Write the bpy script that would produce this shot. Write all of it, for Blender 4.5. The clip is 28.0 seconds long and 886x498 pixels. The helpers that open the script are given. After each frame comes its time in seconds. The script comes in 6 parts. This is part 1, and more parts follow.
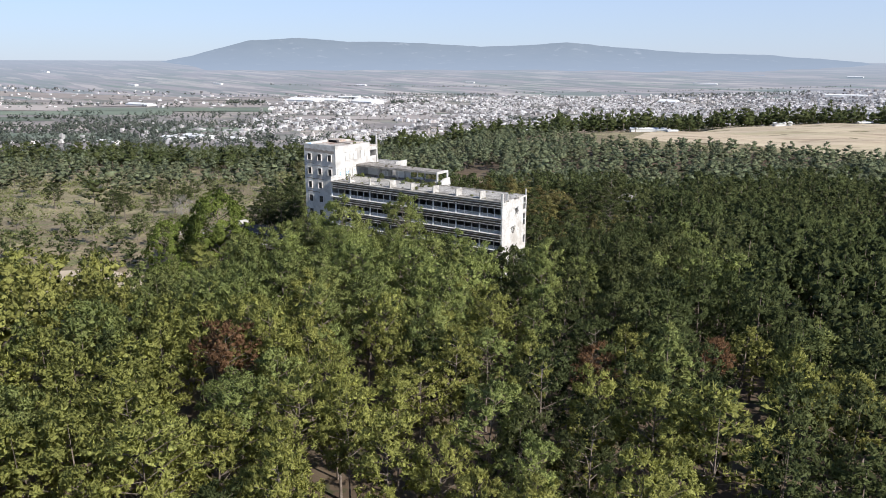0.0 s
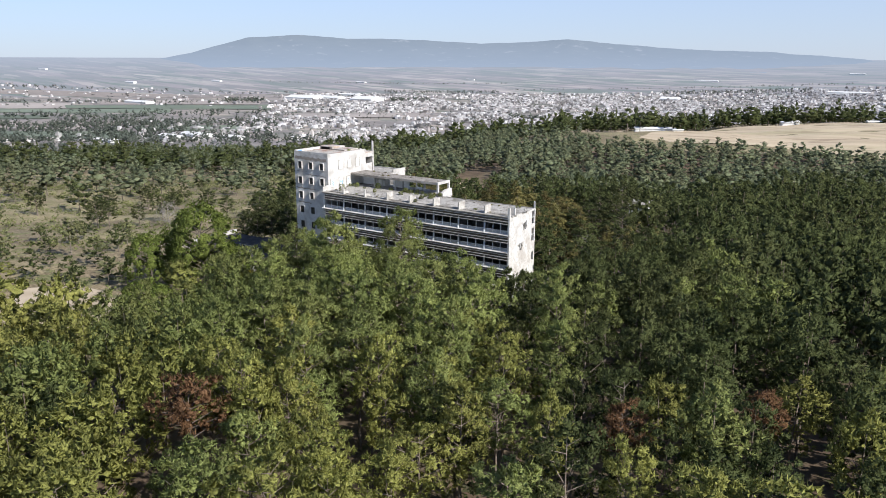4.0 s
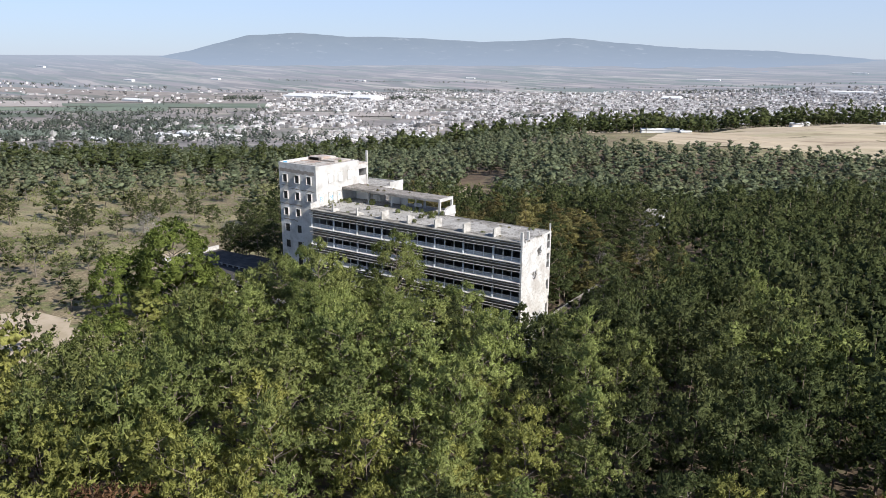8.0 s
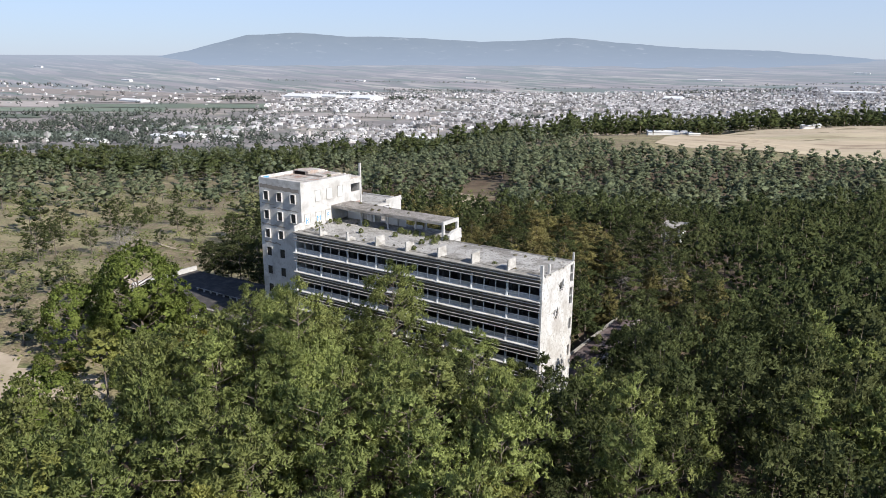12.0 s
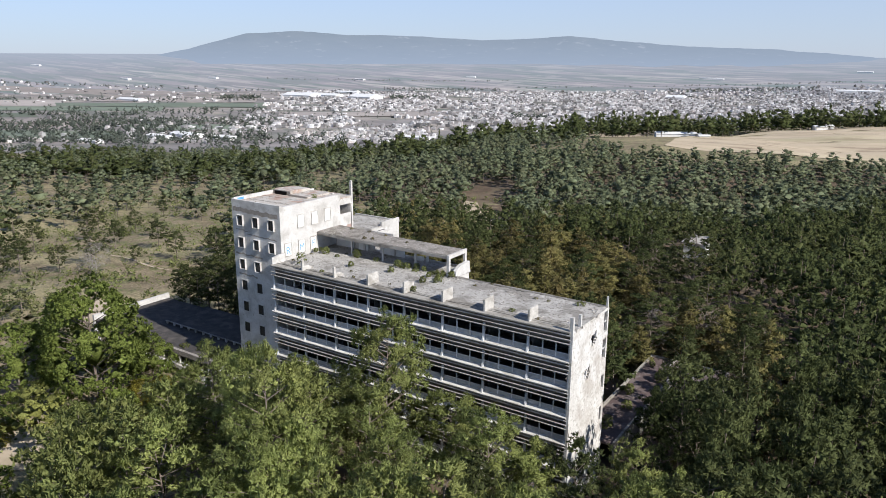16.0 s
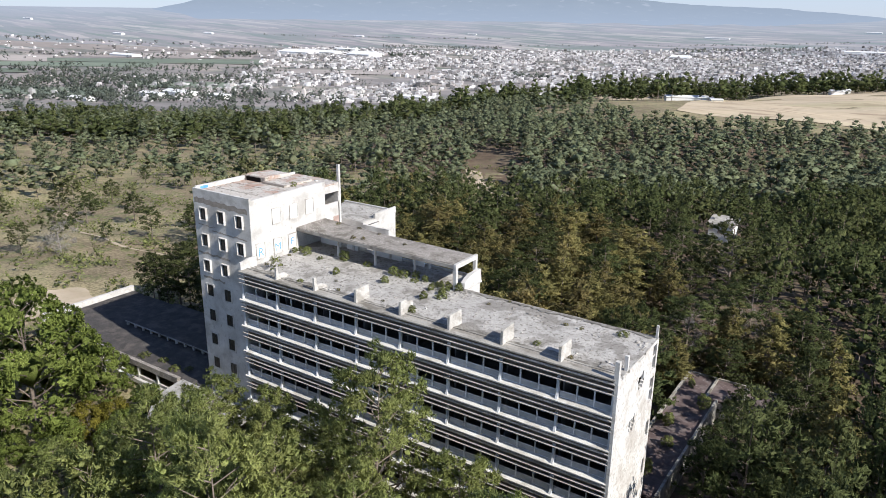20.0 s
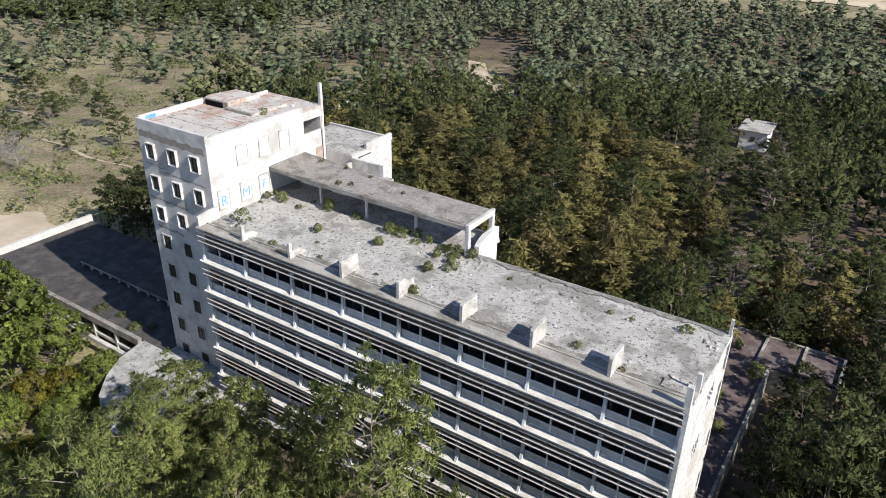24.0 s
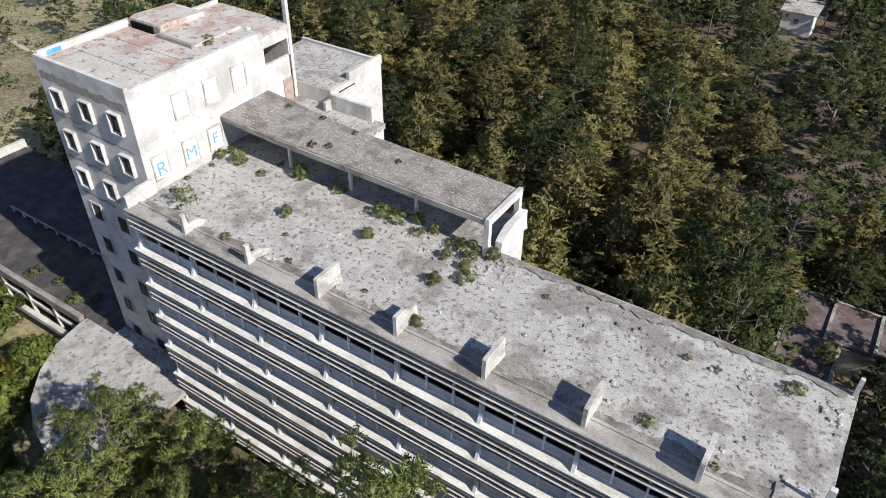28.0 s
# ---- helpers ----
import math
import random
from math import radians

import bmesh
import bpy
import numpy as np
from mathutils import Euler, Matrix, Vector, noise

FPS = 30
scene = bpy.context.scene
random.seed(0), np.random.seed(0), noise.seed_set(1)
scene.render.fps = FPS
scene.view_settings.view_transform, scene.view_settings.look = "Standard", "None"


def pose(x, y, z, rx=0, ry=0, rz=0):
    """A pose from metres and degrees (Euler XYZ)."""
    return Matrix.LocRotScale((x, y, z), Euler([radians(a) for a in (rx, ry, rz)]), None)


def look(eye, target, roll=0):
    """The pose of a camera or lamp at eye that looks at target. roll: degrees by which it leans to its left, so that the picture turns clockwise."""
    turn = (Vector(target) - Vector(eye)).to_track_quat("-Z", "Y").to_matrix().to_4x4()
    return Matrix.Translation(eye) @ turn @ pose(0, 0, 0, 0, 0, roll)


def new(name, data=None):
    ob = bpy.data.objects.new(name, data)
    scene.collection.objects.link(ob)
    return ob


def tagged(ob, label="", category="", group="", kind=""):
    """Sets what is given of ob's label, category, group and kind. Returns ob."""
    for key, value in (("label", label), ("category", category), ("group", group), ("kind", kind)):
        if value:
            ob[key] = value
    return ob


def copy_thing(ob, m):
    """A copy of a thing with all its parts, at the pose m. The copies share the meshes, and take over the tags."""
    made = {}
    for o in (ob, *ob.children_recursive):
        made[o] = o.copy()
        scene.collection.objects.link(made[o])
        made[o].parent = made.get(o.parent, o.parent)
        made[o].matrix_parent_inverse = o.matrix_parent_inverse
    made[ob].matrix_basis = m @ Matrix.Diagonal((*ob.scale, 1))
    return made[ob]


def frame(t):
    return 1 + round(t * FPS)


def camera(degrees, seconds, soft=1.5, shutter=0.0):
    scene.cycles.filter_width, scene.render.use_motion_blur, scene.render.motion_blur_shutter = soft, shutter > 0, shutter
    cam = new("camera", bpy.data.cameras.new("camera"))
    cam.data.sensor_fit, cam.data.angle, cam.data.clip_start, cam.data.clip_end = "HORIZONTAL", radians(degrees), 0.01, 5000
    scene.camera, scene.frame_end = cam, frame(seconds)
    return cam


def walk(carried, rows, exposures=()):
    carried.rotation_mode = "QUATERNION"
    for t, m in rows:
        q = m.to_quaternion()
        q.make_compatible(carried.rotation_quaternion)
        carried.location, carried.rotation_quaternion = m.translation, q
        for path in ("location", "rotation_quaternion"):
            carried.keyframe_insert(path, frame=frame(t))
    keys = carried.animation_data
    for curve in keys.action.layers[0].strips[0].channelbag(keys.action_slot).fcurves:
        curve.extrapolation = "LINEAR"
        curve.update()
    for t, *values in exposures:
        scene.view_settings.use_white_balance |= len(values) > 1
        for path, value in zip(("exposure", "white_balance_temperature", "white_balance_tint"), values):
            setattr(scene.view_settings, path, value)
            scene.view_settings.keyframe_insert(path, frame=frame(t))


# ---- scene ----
cam = camera(62.4, 28.0, 0.85)
PATH = [
    (0, (115.834, -125.777, 46.139), (114.757, -124.167, 45.641), 0.2),
    (1, (114.217, -123.434, 46.095), (113.14, -121.824, 45.596), 0.2),
    (2, (112.495, -120.943, 46.303), (111.418, -119.333, 45.801), 0.2),
    (3, (110.485, -118.053, 46.644), (109.409, -116.445, 46.14), 0.2),
    (6, (103.045, -107.609, 47.205), (101.97, -106.001, 46.697), 0.2),
    (7, (100.374, -103.894, 47.231), (99.299, -102.286, 46.721), 0.3),
    (8, (97.658, -99.957, 47.367), (96.583, -98.349, 46.857), 0.3),
    (9, (94.93, -96.249, 47.422), (93.856, -94.641, 46.912), 0.3),
    (10, (92.307, -92.576, 47.46), (91.233, -90.968, 46.95), 0.3),
    (11, (89.414, -88.602, 47.524), (88.34, -86.994, 47.014), 0.3),
    (12, (86.474, -84.545, 47.331), (85.4, -82.937, 46.821), 0.3),
    (12.5, (84.92, -82.47, 47.35), (83.846, -80.863, 46.837), 0.5),
    (14.5, (79.252, -74.659, 47.552), (78.178, -73.051, 47.038), 0.5),
    (15, (77.907, -72.741, 47.57), (76.833, -71.133, 47.057), 0.4),
    (16, (75.079, -68.733, 47.672), (74.005, -67.126, 47.158), 0.3),
    (17, (72.23, -64.8, 47.564), (71.156, -63.193, 47.049), 0.4),
    (18, (69.235, -60.674, 47.574), (68.165, -59.068, 47.048), 0.8),
    (19, (66.309, -56.839, 47.684), (65.245, -55.24, 47.127), 0.7),
    (20, (63.702, -53.207, 47.836), (62.649, -51.623, 47.217), 0.8),
    (21, (61.031, -49.568, 47.913), (59.991, -48.004, 47.227), 0.8),
    (21.5, (59.588, -47.755, 47.988), (58.558, -46.2, 47.265), 0.8),
    (23.5, (54.163, -40.512, 48.303), (53.174, -39.009, 47.431), 0.9),
    (24, (52.756, -38.555, 48.369), (51.778, -37.067, 47.457), 0.9),
    (25, (50.043, -34.969, 48.206), (49.09, -33.512, 47.221), 0.6),
    (26, (47.393, -31.142, 48.44), (46.467, -29.726, 47.372), 0.6),
    (27, (44.405, -27.218, 48.53), (43.515, -25.847, 47.377), 0.6),
    (28, (41.265, -23.323, 48.429), (40.418, -21.993, 47.2), 0.9),
]
walk(cam, [(t, look(eye, target, roll)) for t, eye, target, roll in PATH],
     [(0.0, 0.50), (9.0, 0.48), (15.0, 0.40), (17.0, 0.38), (19.0, 0.53), (24.0, 0.59), (28.0, 0.50)])

# ---------------------------------------------------------------- world, sun
SUN_E, SUN_A = 36.0, -8.5
world = bpy.data.worlds.new("sky")
scene.world = world
world.use_nodes = True
wn = world.node_tree
sky = wn.nodes.new("ShaderNodeTexSky")
sky.sky_type = "NISHITA"
sky.sun_disc = False
sky.sun_elevation = radians(SUN_E)
sky.sun_rotation = radians(90 - SUN_A)
sky.altitude = 3400
sky.air_density = 1.0
sky.dust_density = 0.3
sky.ozone_density = 7.0
wn.nodes["Background"].inputs["Strength"].default_value = 0.099
veil = wn.nodes.new("ShaderNodeMix")      # thin pale haze over the whole sky
veil.data_type = "RGBA"
way = wn.nodes.new("ShaderNodeTexCoord")
height = wn.nodes.new("ShaderNodeSeparateXYZ")
wn.links.new(way.outputs["Generated"], height.inputs[0])
thin = wn.nodes.new("ShaderNodeMapRange")   # the haze lies low and thins towards the zenith
thin.inputs["From Min"].default_value, thin.inputs["From Max"].default_value = 0.2, 0.6
thin.inputs["To Min"].default_value, thin.inputs["To Max"].default_value = 0.5, 0.04
wn.links.new(height.outputs["Z"], thin.inputs["Value"])
wn.links.new(thin.outputs[0], veil.inputs[0])
veil.inputs[7].default_value = (5.3, 5.95, 7.1, 1)
wn.links.new(sky.outputs[0], veil.inputs[6])
low_band = wn.nodes.new("ShaderNodeMix")      # dusty air close to the horizon
low_band.data_type = "RGBA"
dust = wn.nodes.new("ShaderNodeMapRange")
dust.inputs["From Min"].default_value, dust.inputs["From Max"].default_value = -0.01, 0.11
dust.inputs["To Min"].default_value, dust.inputs["To Max"].default_value = 0.75, 0.0
wn.links.new(height.outputs["Z"], dust.inputs["Value"])
wn.links.new(dust.outputs[0], low_band.inputs[0])
low_band.inputs[7].default_value = (3.9, 4.3, 5.2, 1)
wn.links.new(veil.outputs[2], low_band.inputs[6])
wn.links.new(low_band.outputs[2], wn.nodes["Background"].inputs["Color"])
sun_data = bpy.data.lights.new("sun", "SUN")
sun_data.energy = 4.5
sun_data.angle = radians(0.53)
sun_data.color = (1.0, 0.955, 0.89)
sun = new("sun", sun_data)
sun_dir = Vector((math.cos(radians(SUN_E)) * math.cos(radians(SUN_A)), math.cos(radians(SUN_E)) * math.sin(radians(SUN_A)), math.sin(radians(SUN_E))))
sun.matrix_world = look(sun_dir * 300, (0, 0, 0))

# ---------------------------------------------------------------- materials


def material(name, low, high, scale=1.0, rough=0.9, bump=0.0, bump_scale=None, stain=None, stain_scale=0.15, stain_amount=0.5,
             island=0.0, objects=0.0, metal=0.0, spec=0.3, translucent=0.0, stretch=(1, 1, 1), stain_edge=(0.48, 0.62), third=None, third_scale=4.0, third_edge=(0.58, 0.66), speckle=0.0, speckle_scale=12.0):
    """A procedural surface: two tones mixed by noise, wider stains, fine relief; island/objects: random change of value."""
    m = bpy.data.materials.new(name)
    m.use_nodes = True
    nt = m.node_tree
    n, l = nt.nodes, nt.links
    bsdf = n["Principled BSDF"]
    geo = n.new("ShaderNodeNewGeometry")
    mp = n.new("ShaderNodeMapping")
    mp.inputs["Scale"].default_value = stretch
    l.new(geo.outputs["Position"], mp.inputs["Vector"])

    def noise_tex(sc, detail=6.0, rg=0.6):
        t = n.new("ShaderNodeTexNoise")
        t.inputs["Scale"].default_value = sc
        t.inputs["Detail"].default_value = detail
        t.inputs["Roughness"].default_value = rg
        l.new(mp.outputs[0], t.inputs["Vector"])
        return t

    def ramp(src, a, b):
        r = n.new("ShaderNodeMapRange")
        r.inputs["From Min"].default_value = a
        r.inputs["From Max"].default_value = b
        l.new(src, r.inputs["Value"])
        return r.outputs["Result"]

    def mix(fac, c1, c2):
        x = n.new("ShaderNodeMix")
        x.data_type = "RGBA"
        l.new(fac, x.inputs[0])
        for sock, c in ((x.inputs[6], c1), (x.inputs[7], c2)):
            if isinstance(c, tuple):
                sock.default_value = (*c, 1)
            else:
                l.new(c, sock)
        return x.outputs[2]

    base = noise_tex(scale)
    col = mix(ramp(base.outputs[0], 0.3, 0.7), low, high)
    if third:
        col = mix(ramp(noise_tex(third_scale, 5.0, 0.65).outputs[0], *third_edge), col, third)
    if stain:
        st = n.new("ShaderNodeMath")
        st.operation = "MULTIPLY"
        st.inputs[1].default_value = stain_amount
        l.new(ramp(noise_tex(stain_scale, 5.0, 0.65).outputs[0], *stain_edge), st.inputs[0])
        col = mix(st.outputs[0], col, stain)
    if speckle:
        r = n.new("ShaderNodeMapRange")
        r.inputs["From Min"].default_value, r.inputs["From Max"].default_value = 0.38, 0.62
        r.inputs["To Min"].default_value, r.inputs["To Max"].default_value = 1 - speckle, 1 + speckle
        l.new(noise_tex(speckle_scale, 3.0, 0.7).outputs[0], r.inputs["Value"])
        h = n.new("ShaderNodeHueSaturation")
        l.new(r.outputs[0], h.inputs["Value"])
        l.new(col, h.inputs["Color"])
        col = h.outputs[0]
    for amount, kind in ((island, 0), (objects, 1)):
        if amount:
            src = geo.outputs["Random Per Island"] if kind == 0 else n.new("ShaderNodeObjectInfo").outputs["Random"]
            r = n.new("ShaderNodeMapRange")
            r.inputs["To Min"].default_value = 1 - amount
            r.inputs["To Max"].default_value = 1 + amount
            l.new(src, r.inputs["Value"])
            h = n.new("ShaderNodeHueSaturation")
            l.new(r.outputs[0], h.inputs["Value"])
            l.new(col, h.inputs["Color"])
            col = h.outputs[0]
    l.new(col, bsdf.inputs["Base Color"])
    bsdf.inputs["Roughness"].default_value = rough
    bsdf.inputs["Metallic"].default_value = metal
    bsdf.inputs["Specular IOR Level"].default_value = spec
    if bump:
        b = n.new("ShaderNodeBump")
        b.inputs["Strength"].default_value = bump
        b.inputs["Distance"].default_value = 0.05
        l.new(noise_tex(bump_scale or scale * 6, 8.0, 0.7).outputs[0], b.inputs["Height"])
        l.new(b.outputs[0], bsdf.inputs["Normal"])
    if translucent:
        tr = n.new("ShaderNodeBsdfTranslucent")
        l.new(col, tr.inputs["Color"])
        ms = n.new("ShaderNodeMixShader")
        ms.inputs[0].default_value = translucent
        l.new(bsdf.outputs[0], ms.inputs[1])
        l.new(tr.outputs[0], ms.inputs[2])
        l.new(ms.outputs[0], n["Material Output"].inputs["Surface"])
    return m


M_PLASTER = material("weathered_white_plaster", (0.507, 0.493, 0.473), (0.647, 0.632, 0.611), 0.6, 0.92, 0.5, 9, stain=(0.307, 0.285, 0.256), stain_scale=0.35, stain_amount=0.5,
                     third=(0.419, 0.396, 0.366), third_scale=2.0, third_edge=(0.60, 0.67), speckle=0.07, speckle_scale=8)
M_ENDWALL = material("flaking_white_plaster", (0.551, 0.532, 0.503), (0.722, 0.712, 0.694), 0.5, 0.92, 0.6, 8, stain=(0.40, 0.36, 0.32), stain_scale=0.45, stain_amount=0.6,
                     third=(0.44, 0.42, 0.39), third_scale=2.2, third_edge=(0.54, 0.60), speckle=0.08, speckle_scale=8)
M_LEDGE = material("limewashed_concrete", (0.56, 0.54, 0.50), (0.74, 0.72, 0.68), 0.9, 0.9, 0.4, 8, stain=(0.28, 0.25, 0.21), stain_scale=0.5, stain_amount=0.55, stretch=(0.5, 1, 1), speckle=0.1)
M_SLAT = material("grey_weathered_louvre", (0.42, 0.39, 0.355), (0.60, 0.565, 0.52), 0.7, 0.9, 0.3, 10, stain=(0.22, 0.18, 0.145), stain_scale=0.6, stain_amount=0.5, objects=0.08, stretch=(0.4, 1, 1), speckle=0.1)
M_POST = material("pale_grey_painted_post", (0.58, 0.60, 0.62), (0.72, 0.73, 0.74), 1.2, 0.85, 0.2, 8, stain=(0.35, 0.32, 0.28), stain_scale=0.7, stain_amount=0.4)
# brown wall behind the louvres, the gaps' shade darkened into its colour
M_SPANDREL = material("shade_dark_brown_spandrel", (0.12, 0.10, 0.085), (0.22, 0.19, 0.16), 0.8, 0.95, 0.3, 8)
# the darkness of the unlit rooms is put into this interior colour
M_INNER = material("darkened_interior", (0.13, 0.125, 0.12), (0.22, 0.21, 0.20), 0.5, 0.95, 0.2, 6, stain=(0.07, 0.06, 0.055), stain_scale=0.3, stain_amount=0.6)
M_ROOF = material("cracked_roof_screed", (0.345, 0.328, 0.305), (0.51, 0.49, 0.46), 0.8, 0.95, 1.0, 6, stain=(0.17, 0.155, 0.135), stain_scale=0.30, stain_amount=0.62, stain_edge=(0.51, 0.60),
                  third=(0.19, 0.175, 0.155), third_scale=2.8, third_edge=(0.555, 0.60), speckle=0.17, speckle_scale=9)
M_GRIME = material("roof_grime", (0.13, 0.12, 0.105), (0.24, 0.225, 0.20), 1.4, 0.97, 0.6, 8, stain=(0.36, 0.345, 0.32), stain_scale=1.1, stain_amount=0.7, speckle=0.25, speckle_scale=9)
M_EAVE = material("stained_eave_concrete", (0.27, 0.25, 0.22), (0.43, 0.41, 0.375), 0.8, 0.95, 0.5, 7, stain=(0.096, 0.083, 0.063), stain_scale=0.6, stain_amount=0.7, stretch=(0.5, 1, 1), speckle=0.15)
M_CANOPY = material("gravelly_canopy_concrete", (0.198, 0.178, 0.156), (0.361, 0.332, 0.303), 2.2, 0.97, 1.0, 7, stain=(0.103, 0.091, 0.070), stain_scale=0.5, stain_amount=0.6,
                    third=(0.499, 0.465, 0.435), third_scale=6.0, third_edge=(0.56, 0.62), speckle=0.3, speckle_scale=10)
M_TOWERROOF = material("tower_roof_screed", (0.42, 0.38, 0.34), (0.58, 0.55, 0.51), 0.5, 0.95, 0.6, 6, stain=(0.38, 0.23, 0.17), stain_scale=0.28, stain_amount=0.7, stain_edge=(0.48, 0.58),
                       third=(0.24, 0.21, 0.17), third_scale=1.6, third_edge=(0.56, 0.62), speckle=0.15)
M_TERRACE = material("pale_terrace_slab", (0.33, 0.32, 0.30), (0.50, 0.49, 0.47), 0.5, 0.95, 0.5, 6, stain=(0.19, 0.175, 0.155), stain_scale=0.35, stain_amount=0.55, third=(0.22, 0.20, 0.18), third_scale=1.8, third_edge=(0.55, 0.61), speckle=0.15)
# dark roofing whose colour also holds the tower's cast shadow
M_SHADOWROOF = material("shadow_darkened_roof", (0.045, 0.042, 0.042), (0.085, 0.078, 0.075), 0.6, 0.95, 0.5, 6, stain=(0.15, 0.13, 0.115), stain_scale=0.5, stain_amount=0.5, speckle=0.2)
M_REDROOF = material("reddish_lichen_roof", (0.085, 0.062, 0.060), (0.155, 0.115, 0.110), 0.9, 0.95, 0.6, 6, stain=(0.24, 0.21, 0.20), stain_scale=0.6, stain_amount=0.5,
                     third=(0.42, 0.39, 0.37), third_scale=2.5, third_edge=(0.62, 0.70))
M_BRICK = material("exposed_rough_brickwork", (0.24, 0.21, 0.18), (0.38, 0.34, 0.30), 3.0, 0.97, 1.0, 9)
M_CRACK = material("dark_crack_fill", (0.10, 0.09, 0.08), (0.18, 0.16, 0.14), 2.0, 0.97)
M_PANEL = material("white_infill_panel", (0.688, 0.688, 0.679), (0.781, 0.781, 0.772), 1.0, 0.9, 0.3, 9)
M_BLUE = material("blue_spray_paint", (0.08, 0.27, 0.50), (0.20, 0.42, 0.64), 3.0, 0.8)
# dusty panes, the sky they reflect put into the colour as pale blue-grey
M_LOWPANE = material("dusty_sky_paled_panes", (0.27, 0.30, 0.33), (0.42, 0.44, 0.46), 1.5, 0.4, stain=(0.40, 0.39, 0.37), stain_scale=0.9, stain_amount=0.4)
# near-black colour for solid boxes that stand for unlit openings
M_VOID = material("painted_black_hollow", (0.010, 0.009, 0.009), (0.018, 0.016, 0.015), 2.0, 1.0, spec=0.0)
M_DARK = material("rusted_dark_frame", (0.05, 0.045, 0.04), (0.10, 0.085, 0.07), 4.0, 0.8)
M_RUSTDOOR = material("reddish_graffitied_door", (0.30, 0.20, 0.17), (0.45, 0.36, 0.32), 2.0, 0.8)
M_BARK = material("grey_brown_bark", (0.13, 0.10, 0.08), (0.26, 0.22, 0.19), 3.0, 0.95, 0.6, 12, objects=0.2)
M_DEADWOOD = material("bleached_dead_twigs", (0.26, 0.24, 0.22), (0.40, 0.37, 0.34), 3.0, 0.95)
# opaque pane colour that stands for the unlit interior
M_PANE = material("dark_interior_pane", (0.02, 0.02, 0.022), (0.045, 0.042, 0.04), 2.0, 0.35, spec=0.4)
M_FIN = material("chipped_grey_concrete", (0.42, 0.40, 0.37), (0.60, 0.58, 0.55), 1.2, 0.95, 0.5, 9, stain=(0.22, 0.20, 0.17), stain_scale=0.8, stain_amount=0.6, speckle=0.15)
# speckle paints the shade of gaps between needles into the foliage colour
FOL = dict(rough=0.75, spec=0.12, translucent=0.42, speckle=0.38, speckle_scale=5.5)
M_PINE = material("olive_pine_needles", (0.236, 0.250, 0.078), (0.392, 0.401, 0.120), 0.11, island=0.22, objects=0.14, stain=(0.285, 0.265, 0.085), stain_scale=0.05, stain_amount=0.4, **FOL)
M_PINE_GREEN = material("green_pine_needles", (0.186, 0.227, 0.083), (0.330, 0.373, 0.125), 0.13, island=0.22, objects=0.14, stain=(0.261, 0.262, 0.100), stain_scale=0.06, stain_amount=0.5, **FOL)
# far crowns greyed and blued: distance haze is put into the base colour
M_PINE_FAR = material("haze_greyed_pine_crowns", (0.134, 0.165, 0.105), (0.255, 0.290, 0.165), 0.10, island=0.3, stain=(0.176, 0.171, 0.096), stain_scale=0.03, stain_amount=0.6, **FOL)
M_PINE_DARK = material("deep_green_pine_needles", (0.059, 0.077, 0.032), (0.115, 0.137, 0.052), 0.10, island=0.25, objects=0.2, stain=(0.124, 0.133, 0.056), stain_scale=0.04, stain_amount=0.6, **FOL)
M_PINE_MIX = material("grey_green_pine_crowns", (0.172, 0.194, 0.095), (0.311, 0.327, 0.152), 0.10, island=0.25, stain=(0.213, 0.190, 0.098), stain_scale=0.04, stain_amount=0.6, **FOL)
M_CEDAR = material("bronzed_cedar_foliage", (0.150, 0.142, 0.058), (0.270, 0.245, 0.095), 0.15, island=0.25, objects=0.35, stain=(0.275, 0.208, 0.096), stain_scale=0.08, stain_amount=0.5, **FOL)
M_OAK = material("fresh_green_broad_leaves", (0.143, 0.189, 0.047), (0.272, 0.325, 0.087), 0.25, island=0.3, objects=0.15, **FOL)
M_RED = material("reddish_dying_needles", (0.16, 0.092, 0.05), (0.25, 0.145, 0.08), 0.4, island=0.3, **FOL)
M_SHRUB = material("dry_green_shrub", (0.165, 0.195, 0.075), (0.300, 0.323, 0.120), 1.0, island=0.35, objects=0.25, **FOL)
M_YELLOW = material("yellowing_shrub", (0.16, 0.15, 0.03), (0.28, 0.25, 0.05), 1.0, island=0.35, **FOL)
M_GROUND = material("dry_grass_and_needle_litter", (0.165, 0.132, 0.083), (0.295, 0.24, 0.155), 0.10, 0.98, 0.6, 2.5, stain=(0.315, 0.275, 0.155), stain_scale=0.025, stain_amount=0.8, speckle=0.35, speckle_scale=1.6,
                    third=(0.16, 0.165, 0.075), third_scale=0.22, third_edge=(0.50, 0.60))
M_LITTER = material("brown_needle_litter", (0.085, 0.060, 0.042), (0.17, 0.120, 0.085), 0.25, 0.98, 0.5, 3, stain=(0.22, 0.175, 0.115), stain_scale=0.04, stain_amount=0.5, third=(0.06, 0.065, 0.03), third_scale=0.5, third_edge=(0.54, 0.62))
M_SAND = material("pale_sandy_track", (0.42, 0.34, 0.25), (0.58, 0.49, 0.38), 0.4, 0.97, 0.3, 3, stain=(0.27, 0.22, 0.13), stain_scale=0.2, stain_amount=0.5)
M_FIELD = material("stubble_field", (0.44, 0.355, 0.25), (0.60, 0.50, 0.36), 0.06, 0.97, 0.2, 1, stain=(0.33, 0.33, 0.17), stain_scale=0.012, stain_amount=0.45, stain_edge=(0.54, 0.66), stretch=(0.35, 1.6, 1), third=(0.36, 0.28, 0.20), third_scale=0.10, third_edge=(0.54, 0.62))
M_CROP = material("green_crop_fields", (0.13, 0.165, 0.13), (0.20, 0.23, 0.175), 0.01, 0.98, objects=0.2)
